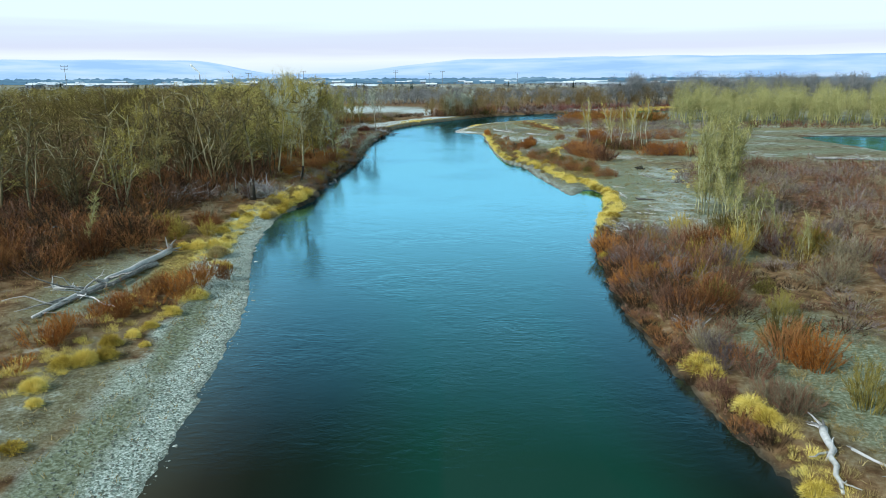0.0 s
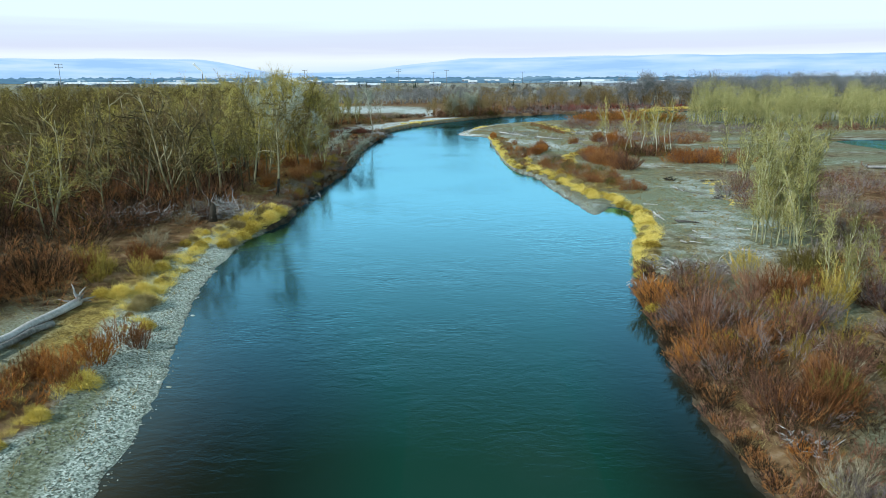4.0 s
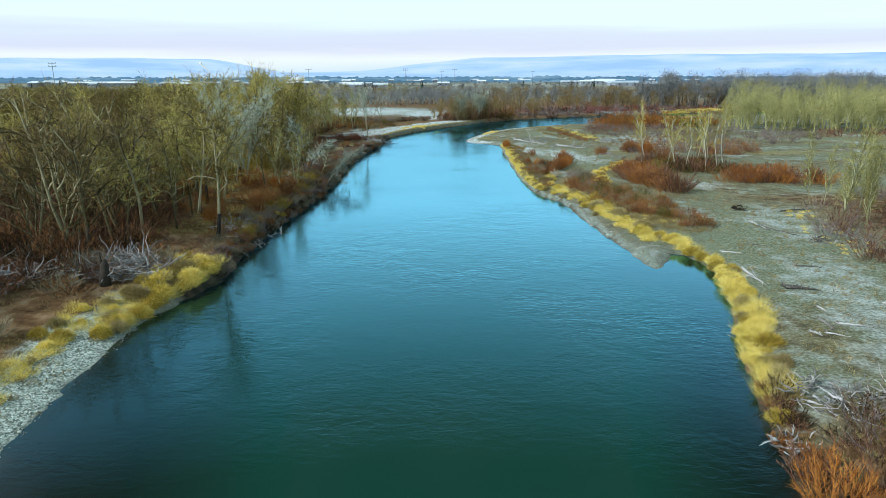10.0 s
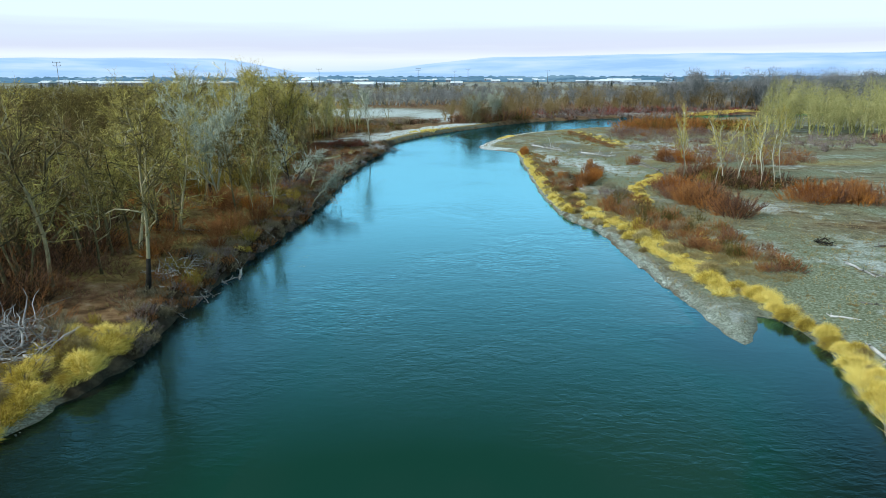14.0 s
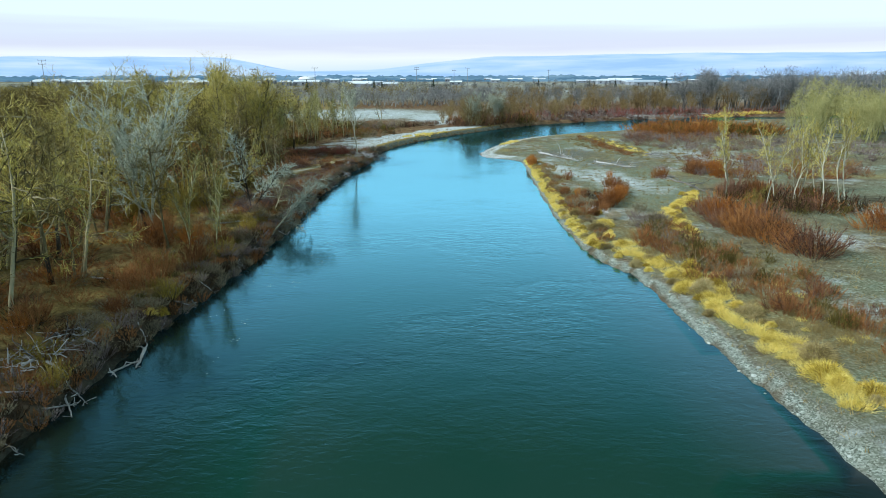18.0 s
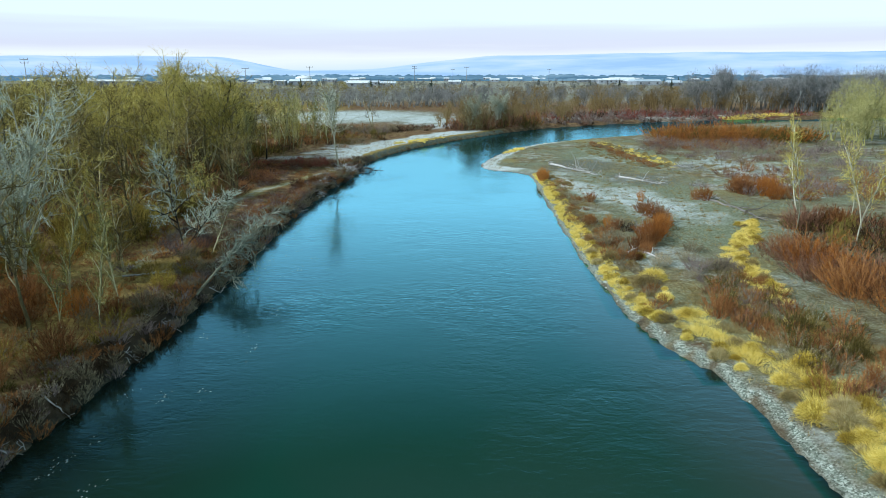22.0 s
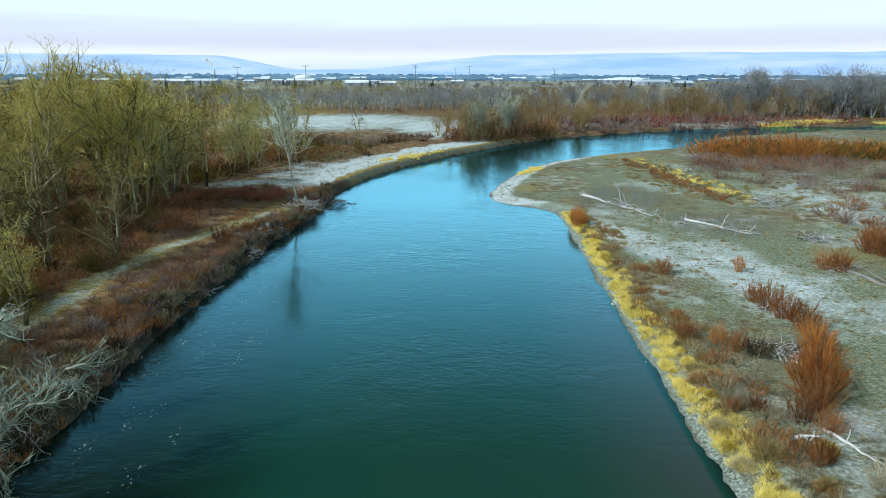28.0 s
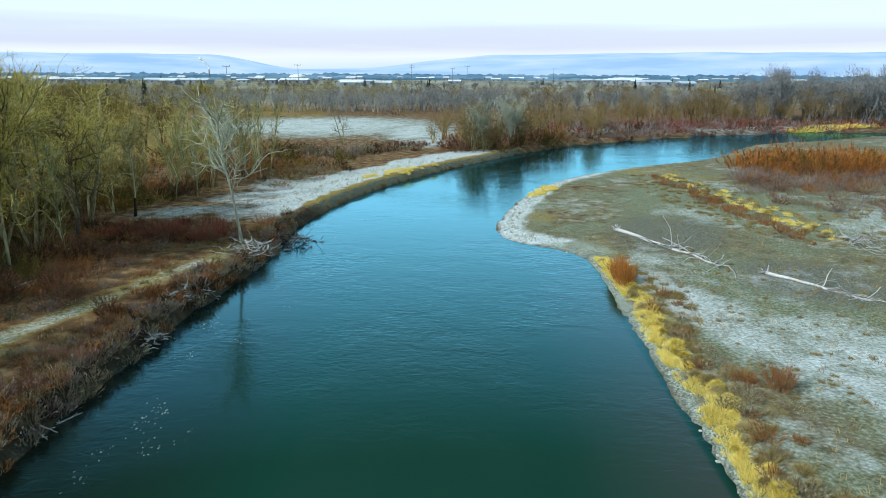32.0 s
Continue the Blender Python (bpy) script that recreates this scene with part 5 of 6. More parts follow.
CLUMPS, TAN_CLUMPS = [], []
for i in range(6):
    tan = i > 3
    ob = new("grass_clump", twig_mesh("grass_clump", *grass_segs(np.random.default_rng(400 + i), 0.9, 1.3, 900), M["drygrass" if tan else "straw"]))
    tagged(ob, "tussock of faded tan dry grass" if tan else "tussock of golden yellow dry grass", "grass")
    (TAN_CLUMPS if tan else CLUMPS).append((ob, 0.9, []))


def clump(x, y, h, faded=0.0):
    d = spot(x, y)[0][0]
    if d > 0.05:
        place(TAN_CLUMPS if rng.uniform() < faded else CLUMPS, x, y, h, rng, squeeze=rng.uniform(0.85, 1.25), group="yellow grass tussocks")


for x, y, h in ((-19.4, 34.3, 1.1), (-18.7, 35.2, 0.9), (-20.3, 33.8, 0.9), (-19.3, 37, 0.9), (-18.6, 38.4, 0.7), (-18.2, 40, 0.6), (-17.8, 42.6, 0.8), (-17.6, 46.2, 1.1),
                (-18.1, 54.8, 0.8), (-22.3, 60.3, 1.2), (-21.2, 61.5, 1.1), (-20.2, 30.9, 0.9), (-19.2, 29.3, 0.6), (-17.9, 25.4, 0.6), (-23.5, 60, 0.9), (-17.4, 37.2, 0.4),
                (13.9, 34.1, 1.2), (14.2, 33.2, 0.9), (14.4, 29.2, 1.1), (14.7, 28.2, 0.9), (14.3, 23, 0.9), (14.5, 58.3, 0.9), (15.9, 66.6, 0.8), (15.0, 37.5, 0.6), (-17.9, 111.2, 0.7), (-18.3, 110.6, 0.5)):
    clump(x, y, h)


def fringe(line, n, y0, y1, a, b, h0, h1):
    """Tussocks along a bank, between a and b metres from the water."""
    for i in range(n):
        y = y0 + (y1 - y0) * (i + rng.uniform(0, 1)) / n
        k = np.argmin(np.abs(line[:, 1] - y) + (np.arange(len(line)) < 0) * 1e3)
        x = line[k, 0]
        out = -1 if line is LB else 1
        clump(x + out * rng.uniform(a, b), y, rng.uniform(h0, h1) * rng.choice([0.6, 1.0, 1.15]), 0.34)


fringe(LB, 30, 56, 90, 2.4, 4.6, 0.5, 1.0)
fringe(LB, 20, 76, 90, 0.5, 1.8, 0.8, 1.3)
fringe(RB, 36, 68, 91, 0.3, 1.5, 0.5, 0.85)
fringe(RB, 30, 100, 126, 2.4, 4.2, 0.6, 1.0)
fringe(RB, 18, 112, 132, 0.7, 2.4, 0.5, 0.9)
fringe(RB, 84, 132, 194, 0.7, 1.9, 0.3, 0.6)
fringe(RB, 10, 126, 146, 1.6, 4.5, 0.6, 1.0)
for i in range(12):
    clump(22.5 - 0.15 * i + rng.normal(0, 0.3), 91 + 0.85 * i + rng.normal(0, 0.3), rng.uniform(0.7, 1.1))
for i in range(26):
    y = 158 - i
    clump(np.interp(y, [132, 137, 140.4, 147.7, 158], [21.6, 22.3, 22.5, 24.9, 29.8]) + rng.normal(0, 0.5), y, rng.uniform(0.4, 0.8), 0.3)
for i in range(26):
    clump(35.2 - 0.18 * i + rng.normal(0, 0.9), 202 + 1.6 * i + rng.normal(0, 0.8), rng.uniform(0.35, 0.65), 0.75)


def tufts():
    """Short dry grass all over the near land."""
    n = 20000
    x, y = rng.uniform(-34, 42, n), rng.uniform(18, 260, n)
    d, z = spot(x, y)
    keep = (d > 0.6) & (d < 26)
    x, y, z = x[keep], y[keep], z[keep]
    k = 5
    X, Y, Z = np.repeat(x, k) + rng.normal(0, 0.12, len(x) * k), np.repeat(y, k) + rng.normal(0, 0.12, len(x) * k), np.repeat(z, k)
    h = rng.uniform(0.08, 0.36, len(X))
    seg = np.stack([X, Y, Z - 0.03, X + rng.normal(0, 0.15, len(X)), Y + rng.normal(0, 0.15, len(X)), Z + h, np.full(len(X), 0.02), np.full(len(X), 0.005)], 1)
    tagged(new("dry_grass", sliver_mesh("dry_grass", [], seg, M["drygrass"])), "short tan winter grass scattered over the flats", "grass", kind="stuff")


tufts()


def meadow(name, mat, label, bank_runs, ovals, blades=120, fat=0.011):
    """Low joined mounds of grass that fill in between the tussocks."""
    xs, ys, hs = [], [], []
    for line, n, y0, y1, a, b, h0, h1 in bank_runs:
        y = rng.uniform(y0, y1, n)
        k = np.argmin(np.abs(line[:, 1][None] - y[:, None]), axis=1)
        wide = np.clip(0.75 + 0.55 * wave(y, y * 0.3, 13, 4), 0.25, 1.4)
        xs.append(line[k, 0] + (-1 if line is LB else 1) * (a + (b - a) * rng.uniform(0, 1, n) * wide))
        ys.append(y)
        hs.append(rng.uniform(h0, h1, n))
    for n, cx, cy, rx, ry, turn, h0, h1 in ovals:
        c, s, a, r = math.cos(radians(turn)), math.sin(radians(turn)), rng.uniform(0, 6.28, n), np.sqrt(rng.uniform(0, 1, n))
        xs.append(cx + rx * r * np.cos(a) * c - ry * r * np.sin(a) * s)
        ys.append(cy + rx * r * np.cos(a) * s + ry * r * np.sin(a) * c)
        hs.append(rng.uniform(h0, h1, n))
    x, y, h = np.concatenate(xs), np.concatenate(ys), np.concatenate(hs)
    d, z = spot(x, y)
    keep = d > 0.25
    x, y, z, h = (np.repeat(v[keep], blades) for v in (x, y, z, h))
    n = len(x)
    a, r = rng.uniform(0, 6.28, n), np.sqrt(rng.uniform(0, 1, n))
    ox, oy = np.cos(a) * r, np.sin(a) * r
    ln = h * rng.uniform(0.6, 1.1, n)
    seg = np.stack([x + ox * h * 0.6, y + oy * h * 0.6, z - 0.04, x + ox * h * 1.15 + rng.normal(0, 0.15, n) * h, y + oy * h * 1.15 + rng.normal(0, 0.15, n) * h, z + ln * (1 - 0.55 * r),
                    fat * (0.6 + 0.6 * h) * np.clip(y / 160, 0.55, 2.5), 0 * x], 1)
    tagged(new(name, sliver_mesh(name, [], seg, M[mat])), label, "grass", kind="stuff")


meadow("golden_grass", "straw", "golden yellow dry grass matted along the banks",
       [(RB, 250, 68, 91, 0.15, 1.7, 0.4, 1.0), (RB, 220, 100, 131, 2.0, 4.4, 0.3, 0.8), (RB, 620, 130, 195, 0.45, 1.9, 0.2, 0.5), (LB, 110, 54, 90, 2.2, 4.8, 0.4, 0.9), (LB, 70, 78, 92, 0.4, 2.2, 0.5, 0.9)],
       [(60, 21.6, 96, 1.0, 5, -10, 0.5, 0.9), (110, 27.3, 152.7, 0.9, 6, -26, 0.3, 0.7), (90, 22.6, 139.5, 1.2, 8, -8, 0.3, 0.6), (30, 15, 24, 0.8, 5, 0, 0.3, 0.6), (60, 33, 222, 2.2, 22, 6, 0.3, 0.6), (90, 104, 337.5, 17, 1.8, 17, 1.0, 1.7), (50, 150, 348, 20, 1.8, 9, 1.0, 1.7), (60, -8, 243, 1.3, 12, -35, 0.4, 0.7),
        (60, 10.5, 229, 1.6, 4, -25, 0.3, 0.6), (30, 21, 120, 3, 15, 12, 0.3, 0.6), (30, 38, 104, 3, 12, -12, 0.3, 0.5), (40, 19, 279, 2, 7, -50, 0.6, 1.0), (90, -20.6, 40, 2.2, 12, -8, 0.3, 0.6)])
meadow("tan_grass", "drygrass", "faded tan grass on the flats and bank tops",
       [(LB, 150, 95, 200, 1.5, 6, 0.25, 0.6), (RB, 200, 132, 192, 1.6, 4.2, 0.25, 0.6), (RB, 170, 18, 68, 0.3, 9, 0.25, 0.6)],
       [(220, 21.5, 120, 4.2, 17, 12, 0.4, 0.9), (200, 24, 168, 8, 30, 8, 0.12, 0.3), (200, 30, 222, 6, 22, 6, 0.2, 0.5), (160, 31, 96, 9, 24, -14, 0.12, 0.3), (120, 42, 196, 9, 22, 0, 0.3, 0.6), (140, -24, 67, 4, 10, 0, 0.2, 0.5), (120, -22.5, 44, 3, 14, 0, 0.2, 0.45), (150, -24, 120, 5, 18, 0, 0.2, 0.5), (80, 21, 33, 4, 10, -6, 0.15, 0.35)])


def foam():
    """Small flecks of foam drifting off the cut bank."""
    verts, faces = [], []
    for i in range(80):
        y = rng.uniform(96, 225)
        x = LB[np.argmin(np.abs(LB[:, 1] - y)), 0] + rng.uniform(1.5, 6.5)
        for j in range(rng.integers(4, 16)):
            px, py, r, t = x + rng.normal(0, 0.22), y + rng.normal(0, 0.45), rng.uniform(0.014, 0.05), rng.uniform(0, 6.28)
            n = len(verts)
            for k in range(6):
                q = r * rng.uniform(0.5, 1.2)
                verts.append((px + q * math.cos(k * 1.047 + t), py + 1.8 * q * math.sin(k * 1.047 + t), 0.006))
            verts.append((px, py, 0.02))
            faces += [(n + k, n + (k + 1) % 6, n + 6) for k in range(6)]
    tagged(new("foam", mesh_of("foam", np.array(verts), faces, M["foam"], True)), "thin white flecks of foam on the current", "foam", kind="stuff")


foam()


# ---- driftwood ----
def driftwood(x0, y0, x1, y1, r, rootend=0, branches=4, mat="drift", label="bleached driftwood log lying on the gravel", seed=0, lift=0.0):
    """A bleached trunk from one end to the other, with broken branches and, at one end, roots."""
    rg = np.random.default_rng(600 + seed)
    a = np.array([x0, y0, max(ground_z(x0, y0), 0) + r * 0.7])
    b = np.array([x1, y1, max(ground_z(x1, y1), 0) + r * 0.5 + lift])
    root = new("driftwood_log")
    tagged(root, label, "driftwood")
    root.location = a
    ln = np.linalg.norm(b - a)
    pts = [(b - a) * s + np.array([rg.normal(0, 0.012 * ln), rg.normal(0, 0.012 * ln), 0.3 * r * math.sin(3 * s)]) * (0 < s < 1) for s in np.linspace(0, 1, 9)]
    rad = list(np.linspace(r * 0.85, r * 0.3, 9))
    part("trunk", pipe_mesh("trunk", [(pts, rad)], 8, M[mat]), root)
    d = (b - a) / ln
    for i in range(branches + 5):
        p, _, q = along(pts, rad, rg.uniform(0.4, 1))
        e = d * rg.uniform(0.2, 0.9) + rg.normal(0, 0.5, 3)
        e[2] = abs(e[2]) * 0.3
        bp, br = grow(rg, p, e / np.linalg.norm(e), ln * rg.uniform(0.1, 0.3), q * 0.55, 0.02, 5, 0.2, 0.0)
        part("branch", pipe_mesh("branch", [(bp, br)], 5, M[mat]), root)
    if rootend:
        for i in range(rootend):
            e = -d * rg.uniform(0.1, 0.7) + rg.normal(0, 0.7, 3)
            e[2] = abs(e[2])
            bp, br = grow(rg, (0, 0, 0), e / np.linalg.norm(e), r * rg.uniform(1.8, 4.2), r * 0.4, 0.02, 4, 0.25, -0.04)
            part("root", pipe_mesh("root", [(bp, br)], 5, M[mat]), root)
    return root


driftwood(-24.0, 58, -25.8, 40.5, 0.34, 10, 7, label="long bleached driftwood trunk with roots on gravelly turf", seed=1)
driftwood(-23.5, 54, -25.4, 42, 0.26, 0, 3, label="bleached split log beside the long trunk", seed=2)
driftwood(-28, 47, -25.5, 46.6, 0.22, 6, 3, seed=3)
driftwood(16.6, 27.0, 15.0, 22.6, 0.22, 7, 1, label="thick bleached stump log on the grassy bank", seed=4)
driftwood(17.0, 25.5, 18.6, 22.0, 0.08, 2, 2, "drift_grey", seed=5)
driftwood(15.2, 204.2, 20.6, 191.5, 0.2, 16, 24, label="long bleached driftwood trunk on the gravel spit", seed=6)
driftwood(23.4, 189.4, 27.6, 183.1, 0.17, 10, 14, label="bleached driftwood trunk with upturned branch on the spit", seed=7)
for i, (x0, y0, x1, y1, r, mat) in enumerate(((24.7, 85.3, 26.8, 84.7, 0.15, "drift_dark"), (24.8, 85.9, 26.2, 85.6, 0.1, "drift_dark"), (31.6, 108.2, 31.8, 104.4, 0.13, "drift"),
                                              (31.8, 105.8, 34.0, 101.6, 0.07, "drift_dark"), (37.6, 114.2, 40.7, 115.0, 0.13, "drift_dark"), (23.8, 90.8, 23.5, 86.2, 0.14, "drift"),
                                              (24.2, 95.9, 25.6, 95.2, 0.08, "drift"), (24.9, 81.2, 25.0, 80.2, 0.07, "drift"), (23.8, 78.8, 23.7, 77.0, 0.09, "drift_dark"),
                                              (24.5, 77.9, 26.0, 77.4, 0.09, "drift_grey"), (22.2, 76.7, 22.5, 75.9, 0.07, "drift"), (23.0, 76.4, 23.8, 75.8, 0.06, "drift"),
                                              (28.4, 91.5, 30.2, 91.0, 0.07, "drift_dark"), (27.5, 98.5, 28.8, 97.6, 0.06, "drift_dark"), (26.5, 73.5, 28.0, 72.6, 0.09, "drift_grey"),
                                              (36.2, 99.8, 35.2, 98.6, 0.12, "drift_grey"), (29.6, 82.0, 30.6, 81.2, 0.06, "drift"))):
    driftwood(x0, y0, x1, y1, r, 3, 1, mat, "short dark weathered log on frosted turf" if mat == "drift_dark" else "pale weathered log on frosted turf", 60 + i)
driftwood(29.9, 171.9, 32.2, 159.5, 0.2, 8, 8, "drift_dark", "fallen dark trunk with upturned roots", 14)
driftwood(14.5, 145.2, 14.9, 144, 0.12, 0, 2, seed=15, lift=0.8)
driftwood(16.2, 146, 17.0, 143.5, 0.10, 3, 3, seed=16)
driftwood(-17.3, 103.8, -16.6, 105.3, 0.08, 4, 4, label="pale dead branch hanging from the cut bank", seed=17)
driftwood(-17.9, 99, -17.2, 100.2, 0.06, 3, 4, label="pale dead branch hanging from the cut bank", seed=18)
driftwood(-18.4, 113.0, -16.9, 114.2, 0.07, 3, 4, label="pale dead branch hanging from the cut bank", seed=19)
driftwood(-17.6, 166, -17.1, 167.0, 0.05, 3, 0, label="pale dead branch hanging from the cut bank", seed=20)
driftwood(-23.5, 136, -19.5, 137.5, 0.10, 0, 2, label="pale fallen branch on the bank top", seed=21)
driftwood(55, 318.5, 60, 319.5, 0.25, 6, 4, seed=22)
driftwood(70, 128, 80, 125, 0.3, 4, 2, seed=23)


for i in range(15):
    y = 92 + 7.4 * i + rng.uniform(-3.5, 3.5)
    x = LB[np.argmin(np.abs(LB[:, 1] - y)), 0]
    driftwood(x - rng.uniform(0.6, 1.4), y, x + rng.uniform(0.1, 0.9), y + rng.uniform(-1.2, 1.2), rng.uniform(0.025, 0.055), 2, 0, "drift_grey" if i % 2 else "drift",
              "pale root hanging out of the cut bank", 40 + i)


def brush_pile(x, y, w, h, n, mat, label, seed):
    """A heap of crossed dead branches."""
    rg = np.random.default_rng(700 + seed)
    root = new("brush_pile")
    tagged(root, label, "brush pile")
    root.location = (x, y, ground_z(x, y))
    runs = []
    for i in range(n + n // 4):
        a, r = rg.uniform(0, 6.28), math.sqrt(rg.uniform(0, 1)) * w
        p = (r * math.cos(a), r * math.sin(a), rg.uniform(0, h) * (1 - 0.6 * r / w))
        big = i < n // 4
        bp, br = grow(rg, p, rand_dir(rg, rg.uniform(1.15, 1.7)), w * rg.uniform(0.3, 0.9), 0.08 if big else 0.03, 0.012, 5, 0.28, 0.0)
        if big:
            part("branch", pipe_mesh("branch", [(bp, br)], 5, M[mat]), root)
        else:
            runs.append((bp, br))
    tagged(part("brush_fill", pipe_mesh("brush_fill", runs, 4, M[mat]), root), kind="stuff")


brush_pile(-24.0, 87.5, 3.2, 1.5, 260, "drift_grey", "large heap of grey dead branches under the trees", 1)
brush_pile(-26.5, 90.0, 2.4, 1.2, 80, "drift_dark", "heap of dark dead branches under the trees", 2)
brush_pile(18.8, 67.8, 1.9, 0.9, 90, "drift_grey", "heap of pale driftwood branches on the gravel flat", 3)
brush_pile(22.8, 67.2, 1.7, 0.8, 70, "drift_grey", "heap of pale driftwood branches on the gravel flat", 4)
brush_pile(15.6, 40.5, 1.0, 0.5, 50, "drift_grey", "pale brush heap by the water", 5)
brush_pile(20.6, 161.1, 0.9, 0.5, 40, "drift_grey", "frosted brush heap among orange shrubs", 6)
brush_pile(18.0, 154.2, 1.3, 0.6, 50, "drift_grey", "frosted brush heap among orange shrubs", 7)
brush_pile(32.5, 181, 1.4, 0.7, 50, "drift_grey", "frosted brush heap on the turf", 8)
brush_pile(29.8, 171.5, 1.4, 0.7, 50, "drift_grey", "frosted brush heap on the turf", 9)
brush_pile(-15.6, 199.5, 2.3, 1.9, 110, "drift_dark", "dead crown of a fallen tree in the water", 10)
brush_pile(-17.4, 192.8, 2.0, 0.9, 64, "drift_grey", "exposed pale roots on the cut bank", 11)
brush_pile(-20.6, 102.5, 1.8, 0.7, 60, "drift_grey", "pale dead branches on the bank top", 12)
brush_pile(36.5, 199, 2.6, 0.8, 70, "drift_grey", "frosted brush heap on the flats", 13)
brush_pile(15.5, 64.6, 1.0, 0.6, 40, "drift_grey", "pale dead branches at the water's edge", 17)
brush_pile(34.5, 99.5, 1.0, 0.6, 40, "drift_dark", "dark root clump on frosted turf", 14)
brush_pile(33.5, 115.5, 0.8, 0.7, 50, "bark_dark", "dark root clump on frosted turf", 15)
brush_pile(-36, 62, 2.5, 1.6, 60, "drift_grey", "pale dead branches in the undergrowth", 16)


brush_pile(-32.5, 83, 3.4, 1.4, 100, "drift_grey", "wide heap of frosted dead branches in dark undergrowth", 18)
brush_pile(-29.6, 87, 2.2, 1.1, 60, "drift_grey", "frosted dead branches under the trees", 19)
brush_pile(-20.2, 105.2, 1.6, 0.7, 60, "drift_grey", "pale dead twigs piled on the bank top", 20)
brush_pile(-17.9, 182, 1.2, 0.9, 40, "drift_grey", "tangled pale roots hanging from the cut bank", 21)
brush_pile(-17.6, 175, 1.1, 0.8, 40, "drift_grey", "tangled pale roots hanging from the cut bank", 22)
for i, (x0, y0, x1, y1, r, mat) in enumerate(((-17.0, 106.9, -16.3, 104.4, 0.13, "drift"), (-18.2, 101.3, -16.7, 100.3, 0.06, "drift"), (-17.8, 100.4, -16.7, 99.0, 0.07, "drift"),
                                              (-17.4, 103.9, -16.8, 103.3, 0.06, "drift"), (-19.2, 116.4, -17.0, 114.5, 0.06, "drift"), (-25.7, 117.6, -23.1, 117.0, 0.08, "drift_grey"),
                                              (-25.3, 107.2, -23.4, 107.9, 0.06, "drift_grey"), (-20.1, 99.2, -18.8, 99.7, 0.06, "drift"), (-18.3, 109.0, -17.1, 107.5, 0.05, "drift"),
                                              (-17.6, 123.8, -16.8, 123.2, 0.05, "drift"), (-18.1, 165.4, -17.2, 165.2, 0.05, "drift"), (-18.0, 164.8, -17.3, 164.6, 0.05, "drift"),
                                              (-36.0, 195.0, -30.8, 191.9, 0.1, "drift_grey"), (-29.7, 186.5, -26.6, 189.9, 0.09, "drift_grey"), (-30.2, 181.7, -29.6, 184.2, 0.07, "drift_grey"))):
    driftwood(x0, y0, x1, y1, r, 2, -2, mat, "pale fallen branch on the bank top" if mat == "drift_grey" else "pale dead limb hanging from the cut bank", 80 + i)


def stump(x, y, h, r):
    """The burnt stub of a broken trunk, with a jagged top."""
    root = tagged(new("burnt_stump"), "black burnt tree stump beside a branch heap", "stump")
    root.location = (x, y, ground_z(x, y))
    part("trunk", pipe_mesh("trunk", [([(0, 0, -0.3), (0.02, 0, h * 0.4), (0.08, 0.03, h * 0.8), (0.14, 0.04, h)], [r * 1.3, r, r * 0.8, r * 0.25])], 9, M["bark_dark"]), root)
    part("splinter", pipe_mesh("splinter", [([(-0.1, 0, h * 0.6), (-0.16, 0.02, h * 0.95), (-0.2, 0.04, h * 1.25)], [r * 0.5, r * 0.3, 0.02])], 5, M["bark_dark"]), root)


stump(-23.7, 84.1, 1.9, 0.35)
stump(-26.0, 85.1, 1.2, 0.25)


def leaning_tree(x, y, h, turn, tilt, bark, twig, label, seed, reach=0.26, limbs=14):
    rg = np.random.default_rng(800 + seed)
    trunks, limbs, boughs, fine = tree_segs(rg, h, limbs=limbs, subs=6, twigs=3, reach=reach, low=0.2, thick=0.0095, sway=0.02)
    root = new("leaning_tree")
    tagged(root, label, "tree")
    for run in trunks:
        part("trunk", pipe_mesh("trunk", [run], 7, M[bark]), root)
    for run in limbs:
        part("limb", pipe_mesh("limb", [run], 4, M[bark]), root)
    part("crown", twig_mesh("crown", boughs, fine, M[twig]), root)
    root.matrix_basis = Matrix.Translation((x, y, ground_z(x, y))) @ Euler((0, radians(tilt), radians(turn))).to_matrix().to_4x4()


leaning_tree(-17.2, 133.8, 11, 70, 65, "bark_silver", "twig_pale", "pale dead tree leaning from the bank over the water", 1, 0.15, 20)
leaning_tree(-22.5, 144.6, 8.5, 160, 10, "bark_dark", "twig_pale", "black-stemmed leaning tree with frosted twigs", 2)
leaning_tree(-22.3, 144.3, 6.5, 15, 38, "bark_dark", "twig_pale", "black side stem of a frosted tree, leaning low", 4)
leaning_tree(-19.5, 143, 5, 70, 40, "bark_pale", "greybrush", "small dead tree leaning over the bank", 3)


# ---- stones ----
def stone_mesh(seed):
    rg = np.random.default_rng(900 + seed)
    bm = bmesh.new()
    bmesh.ops.create_icosphere(bm, subdivisions=1, radius=1)
    for v in bm.verts:
        v.co *= rg.uniform(0.75, 1.1)
        v.co.z *= 0.55
    return bm_mesh("stone", bm, M["stone"])


STONES = [stone_mesh(i) for i in range(5)]


def stones_along(n, y0, y1, a, b, s0, s1, line=None):
    line = LB if line is None else line
    out = -1 if line is LB else 1
    for i in range(n):
        y = rng.uniform(y0, y1)
        k = np.argmin(np.abs(line[:, 1] - y))
        x = line[k, 0] + out * rng.uniform(a, b)
        ob = part("stone", STONES[rng.integers(5)], ground)
        s = rng.uniform(s0, s1) * (1 + (rng.uniform() < 0.1))
        ob.location, ob.rotation_euler[2], ob.scale = (x, y, max(ground_z(x, y), -0.05) + s * 0.1), rng.uniform(0, 6), (s, s * rng.uniform(0.7, 1), s)


